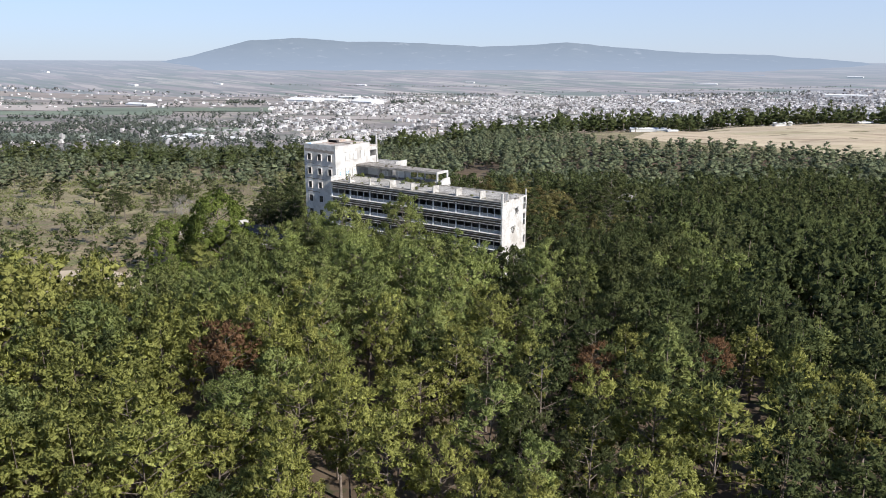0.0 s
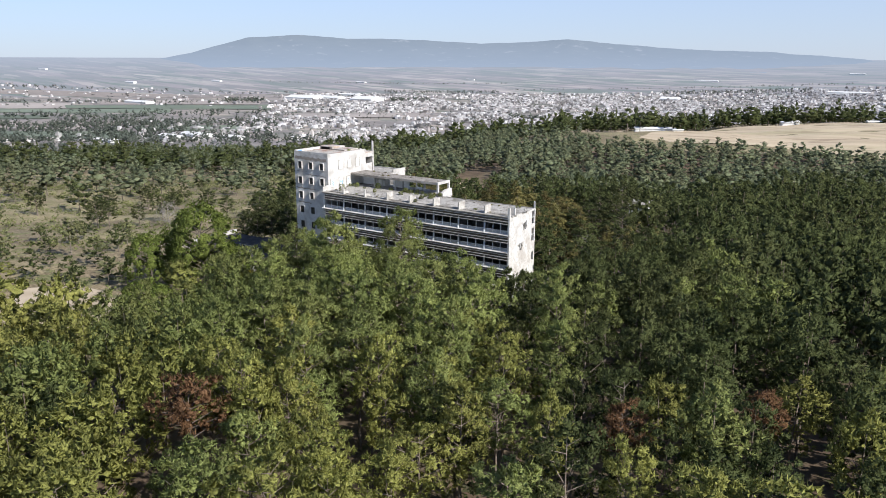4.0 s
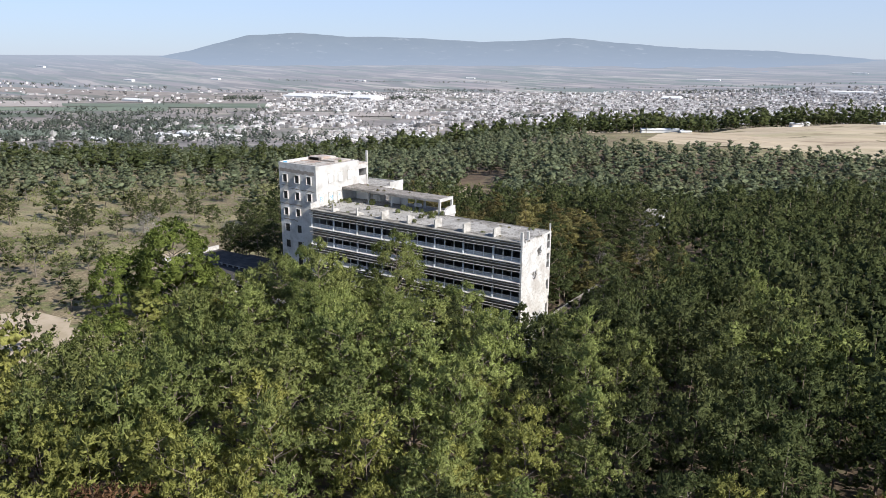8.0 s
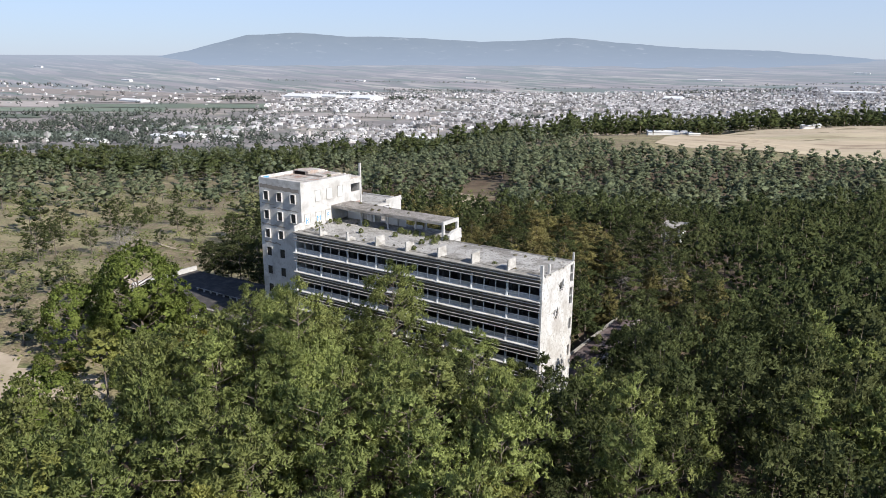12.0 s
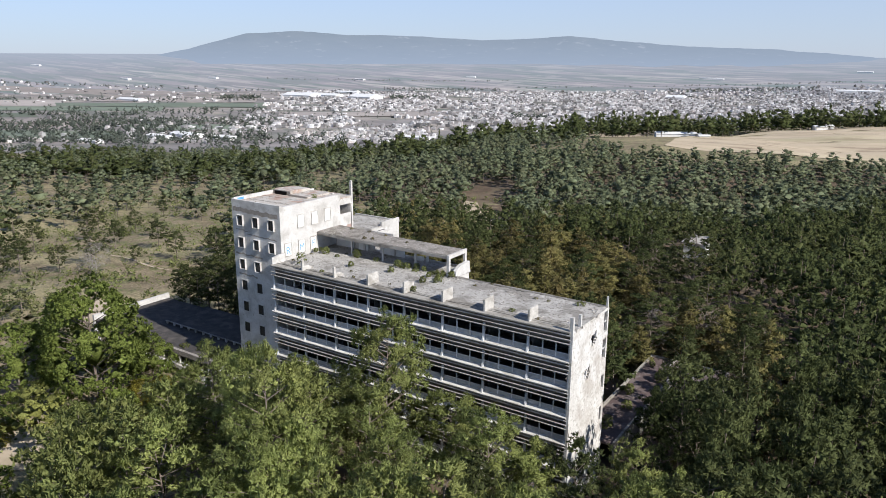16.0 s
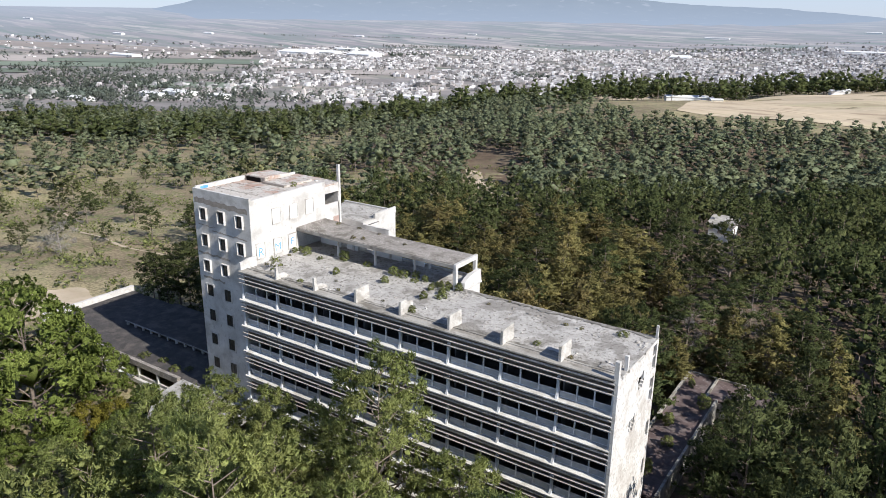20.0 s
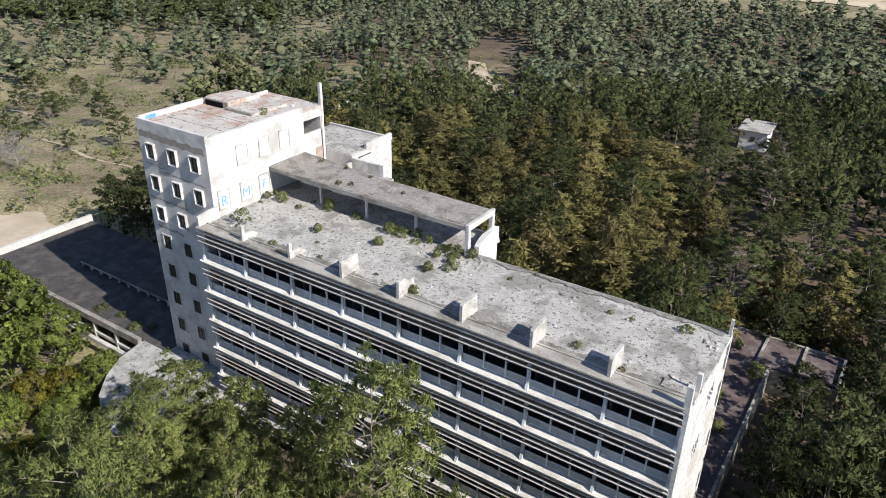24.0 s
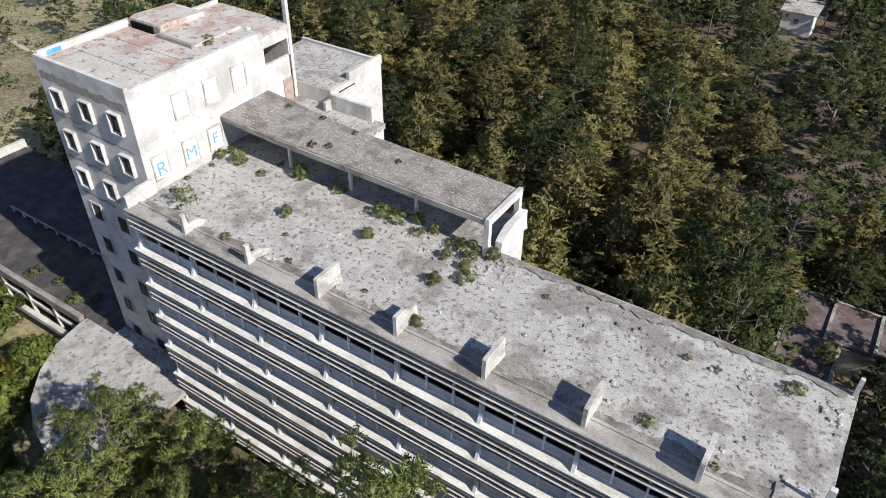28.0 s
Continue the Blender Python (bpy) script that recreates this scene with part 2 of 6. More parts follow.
M_FALLOW = material("fallow_mauve_fields", (0.28, 0.25, 0.235), (0.40, 0.36, 0.335), 0.006, 0.98, objects=0.2)
M_TOWN = material("town_walls_and_roofs", (0.24, 0.235, 0.24), (0.66, 0.65, 0.65), 0.05, 0.9, island=0.75, stain=(0.26, 0.19, 0.16), stain_scale=0.035, stain_amount=0.4)
M_TOWN_WALL = material("painted_house_walls", (0.38, 0.37, 0.36), (0.68, 0.67, 0.66), 0.05, 0.9, objects=0.35, stain=(0.30, 0.22, 0.18), stain_scale=0.05, stain_amount=0.4)
M_SHEDROOF = material("white_sheet_roofing", (0.70, 0.71, 0.72), (0.80, 0.80, 0.80), 0.2, 0.6)
# far fields and tree rows carry a bluish haze tint in their colour
M_FARFIELD = material("haze_blued_fields", (0.19, 0.225, 0.27), (0.33, 0.325, 0.35), 0.002, 0.98, objects=0.18)
M_FARTREE = material("haze_greyed_tree_rows", (0.10, 0.12, 0.105), (0.155, 0.175, 0.14), 0.03, island=0.25, **FOL)


def painted_haze(m, air, near, far, thin, thick, by_height=False):
    """Paints kilometres of lit haze into a surface as glow, by distance or height."""
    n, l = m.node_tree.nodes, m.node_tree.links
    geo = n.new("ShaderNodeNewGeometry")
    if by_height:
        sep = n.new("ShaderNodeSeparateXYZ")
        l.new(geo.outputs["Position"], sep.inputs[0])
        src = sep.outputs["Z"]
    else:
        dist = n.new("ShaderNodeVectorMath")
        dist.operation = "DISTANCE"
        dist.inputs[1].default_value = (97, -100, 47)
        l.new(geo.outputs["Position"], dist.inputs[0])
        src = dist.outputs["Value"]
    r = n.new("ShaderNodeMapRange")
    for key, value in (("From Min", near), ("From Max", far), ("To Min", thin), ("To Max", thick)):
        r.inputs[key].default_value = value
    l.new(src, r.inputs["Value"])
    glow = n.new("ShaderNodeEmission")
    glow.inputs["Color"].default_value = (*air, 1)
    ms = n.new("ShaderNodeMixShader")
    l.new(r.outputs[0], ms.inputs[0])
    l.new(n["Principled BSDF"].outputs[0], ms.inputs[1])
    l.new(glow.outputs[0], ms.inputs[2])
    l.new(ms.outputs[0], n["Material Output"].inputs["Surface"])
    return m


# haze glow mixed into the mountain surface, thickest at the foot
M_MOUNT = painted_haze(material("hazed_far_mountains", (0.075, 0.095, 0.095), (0.125, 0.14, 0.13), 0.006, 1.0, stain=(0.42, 0.42, 0.42), stain_scale=0.012, stain_amount=0.7, stain_edge=(0.60, 0.70), stretch=(1, 1, 3.0), spec=0.0),
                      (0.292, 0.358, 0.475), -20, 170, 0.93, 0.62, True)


def farmland(name, tints, across, along, hedge, rough=0.98):
    """Open farmland cut into strip fields, each with its own crop, between thin balks."""
    m = material(name, tints[0], tints[1], 0.006, rough, stain=tints[2], stain_scale=0.0016, stain_amount=0.7)
    nt = m.node_tree
    n, l = nt.nodes, nt.links
    base = n["Principled BSDF"].inputs["Base Color"]
    ground = base.links[0].from_socket
    geo = n.new("ShaderNodeNewGeometry")
    mp = n.new("ShaderNodeMapping")
    mp.vector_type = "POINT"
    mp.inputs["Rotation"].default_value = (0, 0, math.radians(-38))
    mp.inputs["Scale"].default_value = (1 / across, 1 / along, 0)
    l.new(geo.outputs["Position"], mp.inputs["Vector"])
    out = ground
    for scale, amount in ((1.0, 0.75), (2.6, 0.45)):
        vo = n.new("ShaderNodeTexVoronoi")
        vo.distance = "CHEBYCHEV"
        vo.inputs["Scale"].default_value = scale
        l.new(mp.outputs[0], vo.inputs["Vector"])
        sep = n.new("ShaderNodeSeparateColor")
        l.new(vo.outputs["Color"], sep.inputs[0])
        rm = n.new("ShaderNodeValToRGB")
        rm.color_ramp.interpolation = "CONSTANT"
        rm.color_ramp.elements[0].color = (*tints[0], 1)
        rm.color_ramp.elements[1].position = 0.85
        rm.color_ramp.elements[1].color = (*tints[3], 1)
        for p, c in ((0.25, tints[1]), (0.45, tints[2]), (0.65, tints[4])):
            rm.color_ramp.elements.new(p).color = (*c, 1)
        l.new(sep.outputs[0], rm.inputs[0])
        mx = n.new("ShaderNodeMix")
        mx.data_type = "RGBA"
        mx.inputs[0].default_value = amount
        l.new(out, mx.inputs[6])
        l.new(rm.outputs[0], mx.inputs[7])
        out = mx.outputs[2]
    l.new(out, base)
    return m


M_PLAIN = farmland("valley_farmland", ((0.20, 0.185, 0.18), (0.31, 0.285, 0.275), (0.150, 0.172, 0.140), (0.40, 0.355, 0.31), (0.255, 0.235, 0.225)), 170, 90, 0)
# haze glow mixed into the far fields, growing with distance
M_FARPLAIN = painted_haze(farmland("hazed_far_farmland", ((0.235, 0.215, 0.22), (0.34, 0.30, 0.30), (0.12, 0.175, 0.135), (0.52, 0.47, 0.43), (0.17, 0.19, 0.185)), 380, 90, 0), (0.318, 0.362, 0.452), 2900, 4700, 0.14, 0.88)

# ---------------------------------------------------------------- mesh helpers


def mesh_of(name, verts, faces, mat=None, smooth=False):
    me = bpy.data.meshes.new(name)
    me.from_pydata([tuple(v) for v in verts], [], faces)
    if mat:
        me.materials.append(mat)
    if smooth:
        me.shade_smooth()
    me.update()
    return me


def tri_mesh(name, verts, tris, mat):
    """A mesh from numpy arrays of places and triangles."""
    me = bpy.data.meshes.new(name)
    nt = len(tris)
    me.vertices.add(len(verts))
    me.vertices.foreach_set("co", np.ascontiguousarray(verts, dtype=np.float32).ravel())
    me.loops.add(nt * 3)
    me.loops.foreach_set("vertex_index", np.ascontiguousarray(tris, dtype=np.int32).ravel())
    me.polygons.add(nt)
    me.polygons.foreach_set("loop_start", np.arange(0, nt * 3, 3, dtype=np.int32))
    me.materials.append(mat)
    me.update(calc_edges=True)
    return me


def boxes(*specs):
    """Vertices and faces of boxes x0, x1, y0, y1, z0, z1."""
    vs, fs = [], []
    for x0, x1, y0, y1, z0, z1 in specs:
        k = len(vs)
        vs += [(x0, y0, z0), (x1, y0, z0), (x1, y1, z0), (x0, y1, z0), (x0, y0, z1), (x1, y0, z1), (x1, y1, z1), (x0, y1, z1)]
        fs += [(k, k + 3, k + 2, k + 1), (k + 4, k + 5, k + 6, k + 7), (k, k + 1, k + 5, k + 4), (k + 1, k + 2, k + 6, k + 5), (k + 2, k + 3, k + 7, k + 6), (k + 3, k, k + 4, k + 7)]
    return vs, fs


def prism(points, axis, a, b):
    """A profile of (p, q) points swept along an axis from a to b. x: (y, z); y: (x, z); z: (x, y)."""
    put = {"x": lambda p, q, s: (s, p, q), "y": lambda p, q, s: (p, s, q), "z": lambda p, q, s: (p, q, s)}[axis]
    n = len(points)
    vs = [put(p, q, a) for p, q in points] + [put(p, q, b) for p, q in points]
    fs = [tuple(range(n))[::-1], tuple(range(n, 2 * n))] + [(i, (i + 1) % n, n + (i + 1) % n, n + i) for i in range(n)]
    me = bmesh.new()
    bv = [me.verts.new(v) for v in vs]
    for f in fs:
        me.faces.new([bv[i] for i in f])
    bmesh.ops.recalc_face_normals(me, faces=me.faces)
    me.verts.index_update()
    out = [tuple(v.co) for v in me.verts], [tuple(v.index for v in f.verts) for f in me.faces]
    me.free()
    return out


def join(*pieces):
    vs, fs = [], []
    for v, f in pieces:
        k = len(vs)
        vs += list(v)
        fs += [tuple(i + k for i in g) for g in f]
    return vs, fs


def part(name, geo, mat, parent=None, label="", smooth=False):
    """One mesh object out of (vertices, faces) or a ready mesh, under a thing or a part."""
    me = geo if isinstance(geo, bpy.types.Mesh) else mesh_of(name, geo[0], geo[1], mat, smooth)
    ob = new(name, me)
    ob.parent = parent
    if label:
        tagged(ob, label)
    return ob


def thing(name, label, category, group="", kind=""):
    return tagged(new(name), label, category, group, kind)


def worn(geo, cut=0.6, amount=0.05, seed=0):
    """The same solid, cut finer and with its corners and edges nudged, as broken concrete."""
    bm = bmesh.new()
    bv = [bm.verts.new(v) for v in geo[0]]
    for f in geo[1]:
        bm.faces.new([bv[i] for i in f])
    for _ in range(4):
        long = [e for e in bm.edges if e.calc_length() > cut * 2]
        if not long or len(bm.verts) > 3000:
            break
        bmesh.ops.subdivide_edges(bm, edges=long, cuts=1, use_grid_fill=True)
    for v in bm.verts:
        v.co += noise.noise_vector(v.co * 1.7 + Vector((seed, seed * 2.3, 0))) * amount
    bm.verts.index_update()
    out = [tuple(v.co) for v in bm.verts], [tuple(v.index for v in f.verts) for f in bm.faces]
    bm.free()
    return out


def sheet_wall(us, zs, solid, near, far, axis):
    """A wall of thickness near..far over a grid of cells; solid(u, z) tells which cells are there. axis x: the wall stands across x."""
    put = (lambda u, z, d: (d, u, z)) if axis == "x" else (lambda u, z, d: (u, d, z))
    nu, nz = len(us) - 1, len(zs) - 1
    ok = [[solid((us[i] + us[i + 1]) / 2, (zs[j] + zs[j + 1]) / 2) for j in range(nz)] for i in range(nu)]
    index, vs, fs = {}, [], []

    def vert(i, j, k):
        if (i, j, k) not in index:
            index[i, j, k] = len(vs)
            vs.append(put(us[i], zs[j], far if k else near))
        return index[i, j, k]

    for i in range(nu):
        for j in range(nz):
            if not ok[i][j]:
                continue
            q = [(i, j), (i + 1, j), (i + 1, j + 1), (i, j + 1)]
            fs.append(tuple(vert(*p, 0) for p in q))
            fs.append(tuple(vert(*p, 1) for p in q[::-1]))
            for (a, b), (di, dj) in zip(((0, 1), (1, 2), (2, 3), (3, 0)), ((0, -1), (1, 0), (0, 1), (-1, 0))):
                ni, nj = i + di, j + dj
                if not (0 <= ni < nu and 0 <= nj < nz and ok[ni][nj]):
                    fs.append((vert(*q[b], 0), vert(*q[a], 0), vert(*q[a], 1), vert(*q[b], 1)))
    if axis == "x":
        fs = [f[::-1] for f in fs]
    if near > far:
        fs = [f[::-1] for f in fs]
    return vs, fs


def cuts(lo, hi, marks, step):
    """Grid lines from lo to hi through the marks, no cell wider than step."""
    pts = sorted({lo, hi, *[m for m in marks if lo < m < hi]})
    out = [lo]
    for a, b in zip(pts, pts[1:]):
        n = max(1, math.ceil((b - a) / step))
        out += [a + (b - a) * k / n for k in range(1, n + 1)]
    return out


# ---------------------------------------------------------------- ground


def smooth01(a, b, t):
    t = np.clip((t - a) / (b - a), 0, 1)
    return t * t * (3 - 2 * t)


FX, FY = -0.5555, 0.8315          # the way of the flight on the plan; across it: FY, -FX


def ground_z(x, y):
    x, y = np.asarray(x, float), np.asarray(y, float)
    u, v = FX * x + FY * y, FY * x - FX * y
    z = np.interp(u, [-500, -200, -90, -25, 40, 110, 250, 450, 650, 900, 1150], [9, 5.5, 2.0, -3.6, -4.6, -9, -24, -42, -58, -82, -95])
    z = z + (30 + 7 * smooth01(200, 420, v)) * smooth01(-150, 200, v) * smooth01(120, 430, u) * (1 - smooth01(760, 1050, u))
    r = np.hypot(x - 90, y + 90)
    keep = 1 - smooth01(15, 45, np.hypot(np.maximum(np.abs(x - 8) - 45, 0), np.maximum(np.abs(y - 10) - 20, 0)))
    bumpy = 1.6 * np.sin(x * 0.021 + 1.3) * np.sin(y * 0.024) + 0.7 * np.sin(x * 0.063 + y * 0.05) + 0.4 * np.sin(y * 0.13 - x * 0.07)
    z = z + bumpy * (1 - keep) * (1 - smooth01(1000, 1250, r))
    return z + 137 * np.clip((r - 2900) / 1950, 0, 1)


def g0(x, y):
    return float(ground_z(x, y))


def density(u, v):
    """How closely the trees stand."""
    if -45 < u <= 0 and v < -14:
        return 0.10 if v < -24 else 0.25
    if 0 < u <= 30 and v < -24:
        return 0.45
    if 30 < u < 85 and -36 <= v < -16:
        return 0.12
    if 30 < u < 62 and v < -36:
        return 0.2
    if 62 <= u < 178 + 0.06 * (v + 100) and v < -36 - 0.05 * max(u - 100, 0):
        return 0.014
    if 170 <= u < 420 and v < -30:
        return 0.28 if u < 240 else 0.42
    if u > 200 and v > 130:
        return 1.0 if u < 308 - 0.30 * (v - 150) else 0.0
    if u > 360 and v > 80:
        return 0.12
    if 150 < u < 215 and -20 < v < 50:
        return 0.30
    return 1.0


radii = np.concatenate([np.arange(0, 420, 6.0), np.geomspace(420, 4860, 60)])
angles = np.linspace(0, 2 * math.pi, 241)[:-1]
RR, AA = np.meshgrid(radii, angles, indexing="ij")
gx, gy = 20 + RR * np.cos(AA) + 70 * np.minimum(RR / 420, 1), -20 + RR * np.sin(AA) - 70 * np.minimum(RR / 420, 1)
gv = np.stack([gx, gy, ground_z(gx, gy)], -1).reshape(-1, 3)
na = len(angles)
idx = np.arange(len(radii) * na).reshape(len(radii), na)
a_, b_, c_, d_ = idx[:-1], idx[1:], np.roll(idx, -1, 1)[1:], np.roll(idx, -1, 1)[:-1]
tris = np.concatenate([np.stack([a_, b_, c_], -1).reshape(-1, 3), np.stack([a_, c_, d_], -1).reshape(-1, 3)])
far_tri = RR.ravel()[tris].mean(1) > 1060
me = tri_mesh("ground", gv, tris, M_GROUND)
me.materials.append(M_PLAIN)
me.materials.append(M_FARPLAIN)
me.materials.append(M_LITTER)
cx, cy = gv[tris, 0].mean(1), gv[tris, 1].mean(1)
cu, cv_ = FX * cx + FY * cy + 6 * np.sin(cx * 0.11) + 5 * np.sin(cy * 0.17), FY * cx - FX * cy + 6 * np.sin(cy * 0.13 + 1)
wooded = np.array([density(a, b) > 0.6 for a, b in zip(cu, cv_)]) & (RR.ravel()[tris].mean(1) < 760)
wooded &= ~((np.abs(cx + 45) < 40) & (np.abs(cy + 5) < 48))
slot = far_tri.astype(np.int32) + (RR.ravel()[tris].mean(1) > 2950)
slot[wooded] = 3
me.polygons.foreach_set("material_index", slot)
me.shade_smooth()
ground = tagged(new("ground", me), "dry grass and needle litter hillside running down to a farmed valley", "ground", kind="structure")


def draped(name, outline, mat, label, category, lift=0.12, step=8.0, group=""):
    """A patch of ground inside an outline of (x, y), laid on the land."""
    bm = bmesh.new()
    bm.faces.new([bm.verts.new((x, y, 0)) for x, y in outline])
    bmesh.ops.triangulate(bm, faces=bm.faces)
    for _ in range(9):
        long = [e for e in bm.edges if e.calc_length() > step]
        if not long:
            break
        bmesh.ops.subdivide_edges(bm, edges=long, cuts=1)
        bmesh.ops.triangulate(bm, faces=bm.faces)
    for v in bm.verts:
        v.co.z = g0(v.co.x, v.co.y) + lift
    bmesh.ops.recalc_face_normals(bm, faces=bm.faces)
    if sum(f.normal.z for f in bm.faces) < 0:
        bmesh.ops.reverse_faces(bm, faces=bm.faces)
    me = bpy.data.meshes.new(name)
    bm.to_mesh(me)
    bm.free()
    me.materials.append(mat)
    return tagged(new(name, me), label, category, group, "structure")


# ---------------------------------------------------------------- the abandoned building
BAY, L, D, TOP, ST = 5.78, 45.95, 10.35, 19.0, 3.3
SILLS = [15.48 - ST * k for k in range(6)]
LOW = -5.0
hospital = thing("abandoned_building", "derelict white concrete hospital block with a tower and louvred front", "building")

# main wing: end wall with broken holes and ragged top
holes_back = [(8.95, 9.95, 16.0, 18.6), (8.95, 9.95, 12.6, 15.2), (9.1, 9.9, 8.6, 10.4), (9.2, 9.8, 4.6, 6.2)]


def end_solid(y, z):
    for y0, y1, z0, z1 in holes_back:
        if y0 < y < y1 and z0 < z < z1:
            return False
    n = 0.35 * noise.noise(Vector((y * 1.9, z * 1.9, 3.1)))
    if abs((y - 6.1) * 0.8 - (z - 16.3) * 0.45) / 0.85 + abs(z - 16.3 + (y - 6.1) * 0.4) / 1.1 < 1 + n:
        return False
    if abs((y - 4.6) * 0.8 - (z - 12.6) * 0.45) / 0.85 + abs(z - 12.6 + (y - 4.6) * 0.4) / 1.2 < 1 + n and abs((y - 4.6) - (z - 12.6) * 0.5 + 0.1) > 0.12:
        return False
    if z > 18.7:
        return z < 18.80 + 0.22 * noise.noise(Vector((y * 0.8, 0.3, 7.7))) + (0.3 if y < 0.7 else 0)
    return True


ys = cuts(0.0, D, [8.95, 9.95], 0.22)
zs = cuts(LOW, 19.8, [16.0, 18.6, 12.6, 15.2], 0.3)
part("end_wall", sheet_wall(ys, zs, end_solid, L, L - 0.3, "x"), M_ENDWALL, hospital, "flaking white end wall with broken holes")
for z0, z1 in ((16.0, 18.6), (12.6, 15.2)):
    part("opening_bar", boxes((L - 0.2, L - 0.1, 8.95, 9.95, (z0 + z1) / 2 - 0.06, (z0 + z1) / 2 + 0.06)), M_ENDWALL, hospital)
part("back_wall", boxes((0, L - 0.3, D - 0.3, D, LOW, TOP - 0.5)), M_PLASTER, hospital)
part("west_wall", boxes((0, 0.3, 0.45, D - 0.3, LOW, TOP - 0.5)), M_PLASTER, hospital)
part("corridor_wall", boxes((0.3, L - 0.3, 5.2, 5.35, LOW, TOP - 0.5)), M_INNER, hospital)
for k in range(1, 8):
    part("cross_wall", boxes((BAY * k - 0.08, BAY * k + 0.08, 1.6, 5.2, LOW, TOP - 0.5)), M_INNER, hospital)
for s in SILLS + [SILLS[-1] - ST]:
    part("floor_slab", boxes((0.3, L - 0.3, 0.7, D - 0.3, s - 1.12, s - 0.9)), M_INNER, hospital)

# roof: deck, front eave, kerb
nx, ny = 116, 24
deck_v, deck_f = [], []
for i in range(nx + 1):
    for j in range(ny + 1):
        x, y = 0.1 + (L - 0.12) * i / nx, 1.12 + (D - 1.12) * j / ny
        n = noise.noise(Vector((x * 0.35, y * 0.35, 1.0))) * 0.035 + noise.noise(Vector((x * 1.9, y * 1.9, 4.0))) * 0.022
        yy = y - (0.25 * abs(noise.noise(Vector((x * 0.8, 2.0, 0)))) if j == ny else 0)
        deck_v.append((x, yy, 18.93 + n))
for i in range(nx):
    for j in range(ny):
        a = i * (ny + 1) + j
        deck_f.append((a, a + ny + 1, a + ny + 2, a + 1))
part("roof_deck", (deck_v, deck_f), M_ROOF, hospital, "pale cracked roof screed")
part("roof_slab", boxes((0, L - 0.3, 0.45, D, TOP - 0.5, 18.62)), M_EAVE, hospital)
part("eave", worn(prism([(-0.12, 18.80), (-0.12, 18.93), (0.15, 19.0), (1.0, 18.99), (1.0, 18.6), (0.3, 18.62)], "x", -0.05, L - 0.3), 0.8, 0.02), M_EAVE, hospital, "stained concrete eave strip")
part("kerb", worn(boxes((0.3, L - 0.4, 0.92, 1.1, 18.9, 19.08)), 0.7, 0.035, 3), M_EAVE, hospital)
part("back_kerb", worn(boxes((24.2, L - 0.3, D - 0.3, D + 0.02, 18.5, 18.98)), 0.6, 0.05, 5), M_EAVE, hospital)

def ragged_strip(x0, x1, y0, reach, z, seed, step=0.35):
    """Grime washed up against a kerb: a thin layer with an uneven inner edge."""
    vs, fs = [], []
    n = int((x1 - x0) / step)
    for i in range(n + 1):
        x = x0 + (x1 - x0) * i / n
        w = reach * (0.55 + 0.75 * noise.noise(Vector((x * 0.45, seed, 0))) + 0.35 * noise.noise(Vector((x * 2.1, seed, 3))))
        w = max(0.06, w) if reach > 0 else min(-0.06, w)
        vs += [(x, y0, z), (x, y0 + w, z)]
    for i in range(n):
        fs.append((2 * i, 2 * i + 2, 2 * i + 3, 2 * i + 1) if reach > 0 else (2 * i, 2 * i + 1, 2 * i + 3, 2 * i + 2))
    return vs, fs


part("grime", ragged_strip(0.6, L - 0.5, 1.11, 1.0, 19.0, 2.0), M_GRIME, hospital, "dark grime along the kerb")
part("grime", ragged_strip(24.3, L - 0.5, D - 0.1, -0.9, 18.995, 6.0), M_GRIME, hospital, "dark lichen along the roof edge")

# front: louvres, ledges, parapets, posts, mullions
WY = 0.52
for k, s in enumerate([18.98] + SILLS):
    for q in range(3):
        z = s - 0.50 - 0.50 * q
        geo = prism([(-0.06, z - 0.05), (-0.08, z + 0.05), (0.12, z + 0.08), (0.14, z - 0.02)], "x", -0.12 + 0.05 * q, L - 0.3)
        part("louvre", worn(geo, 1.5, 0.014, k * 3 + q), M_SLAT, hospital)
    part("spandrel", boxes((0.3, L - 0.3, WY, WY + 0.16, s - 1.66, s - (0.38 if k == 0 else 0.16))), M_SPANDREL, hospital)
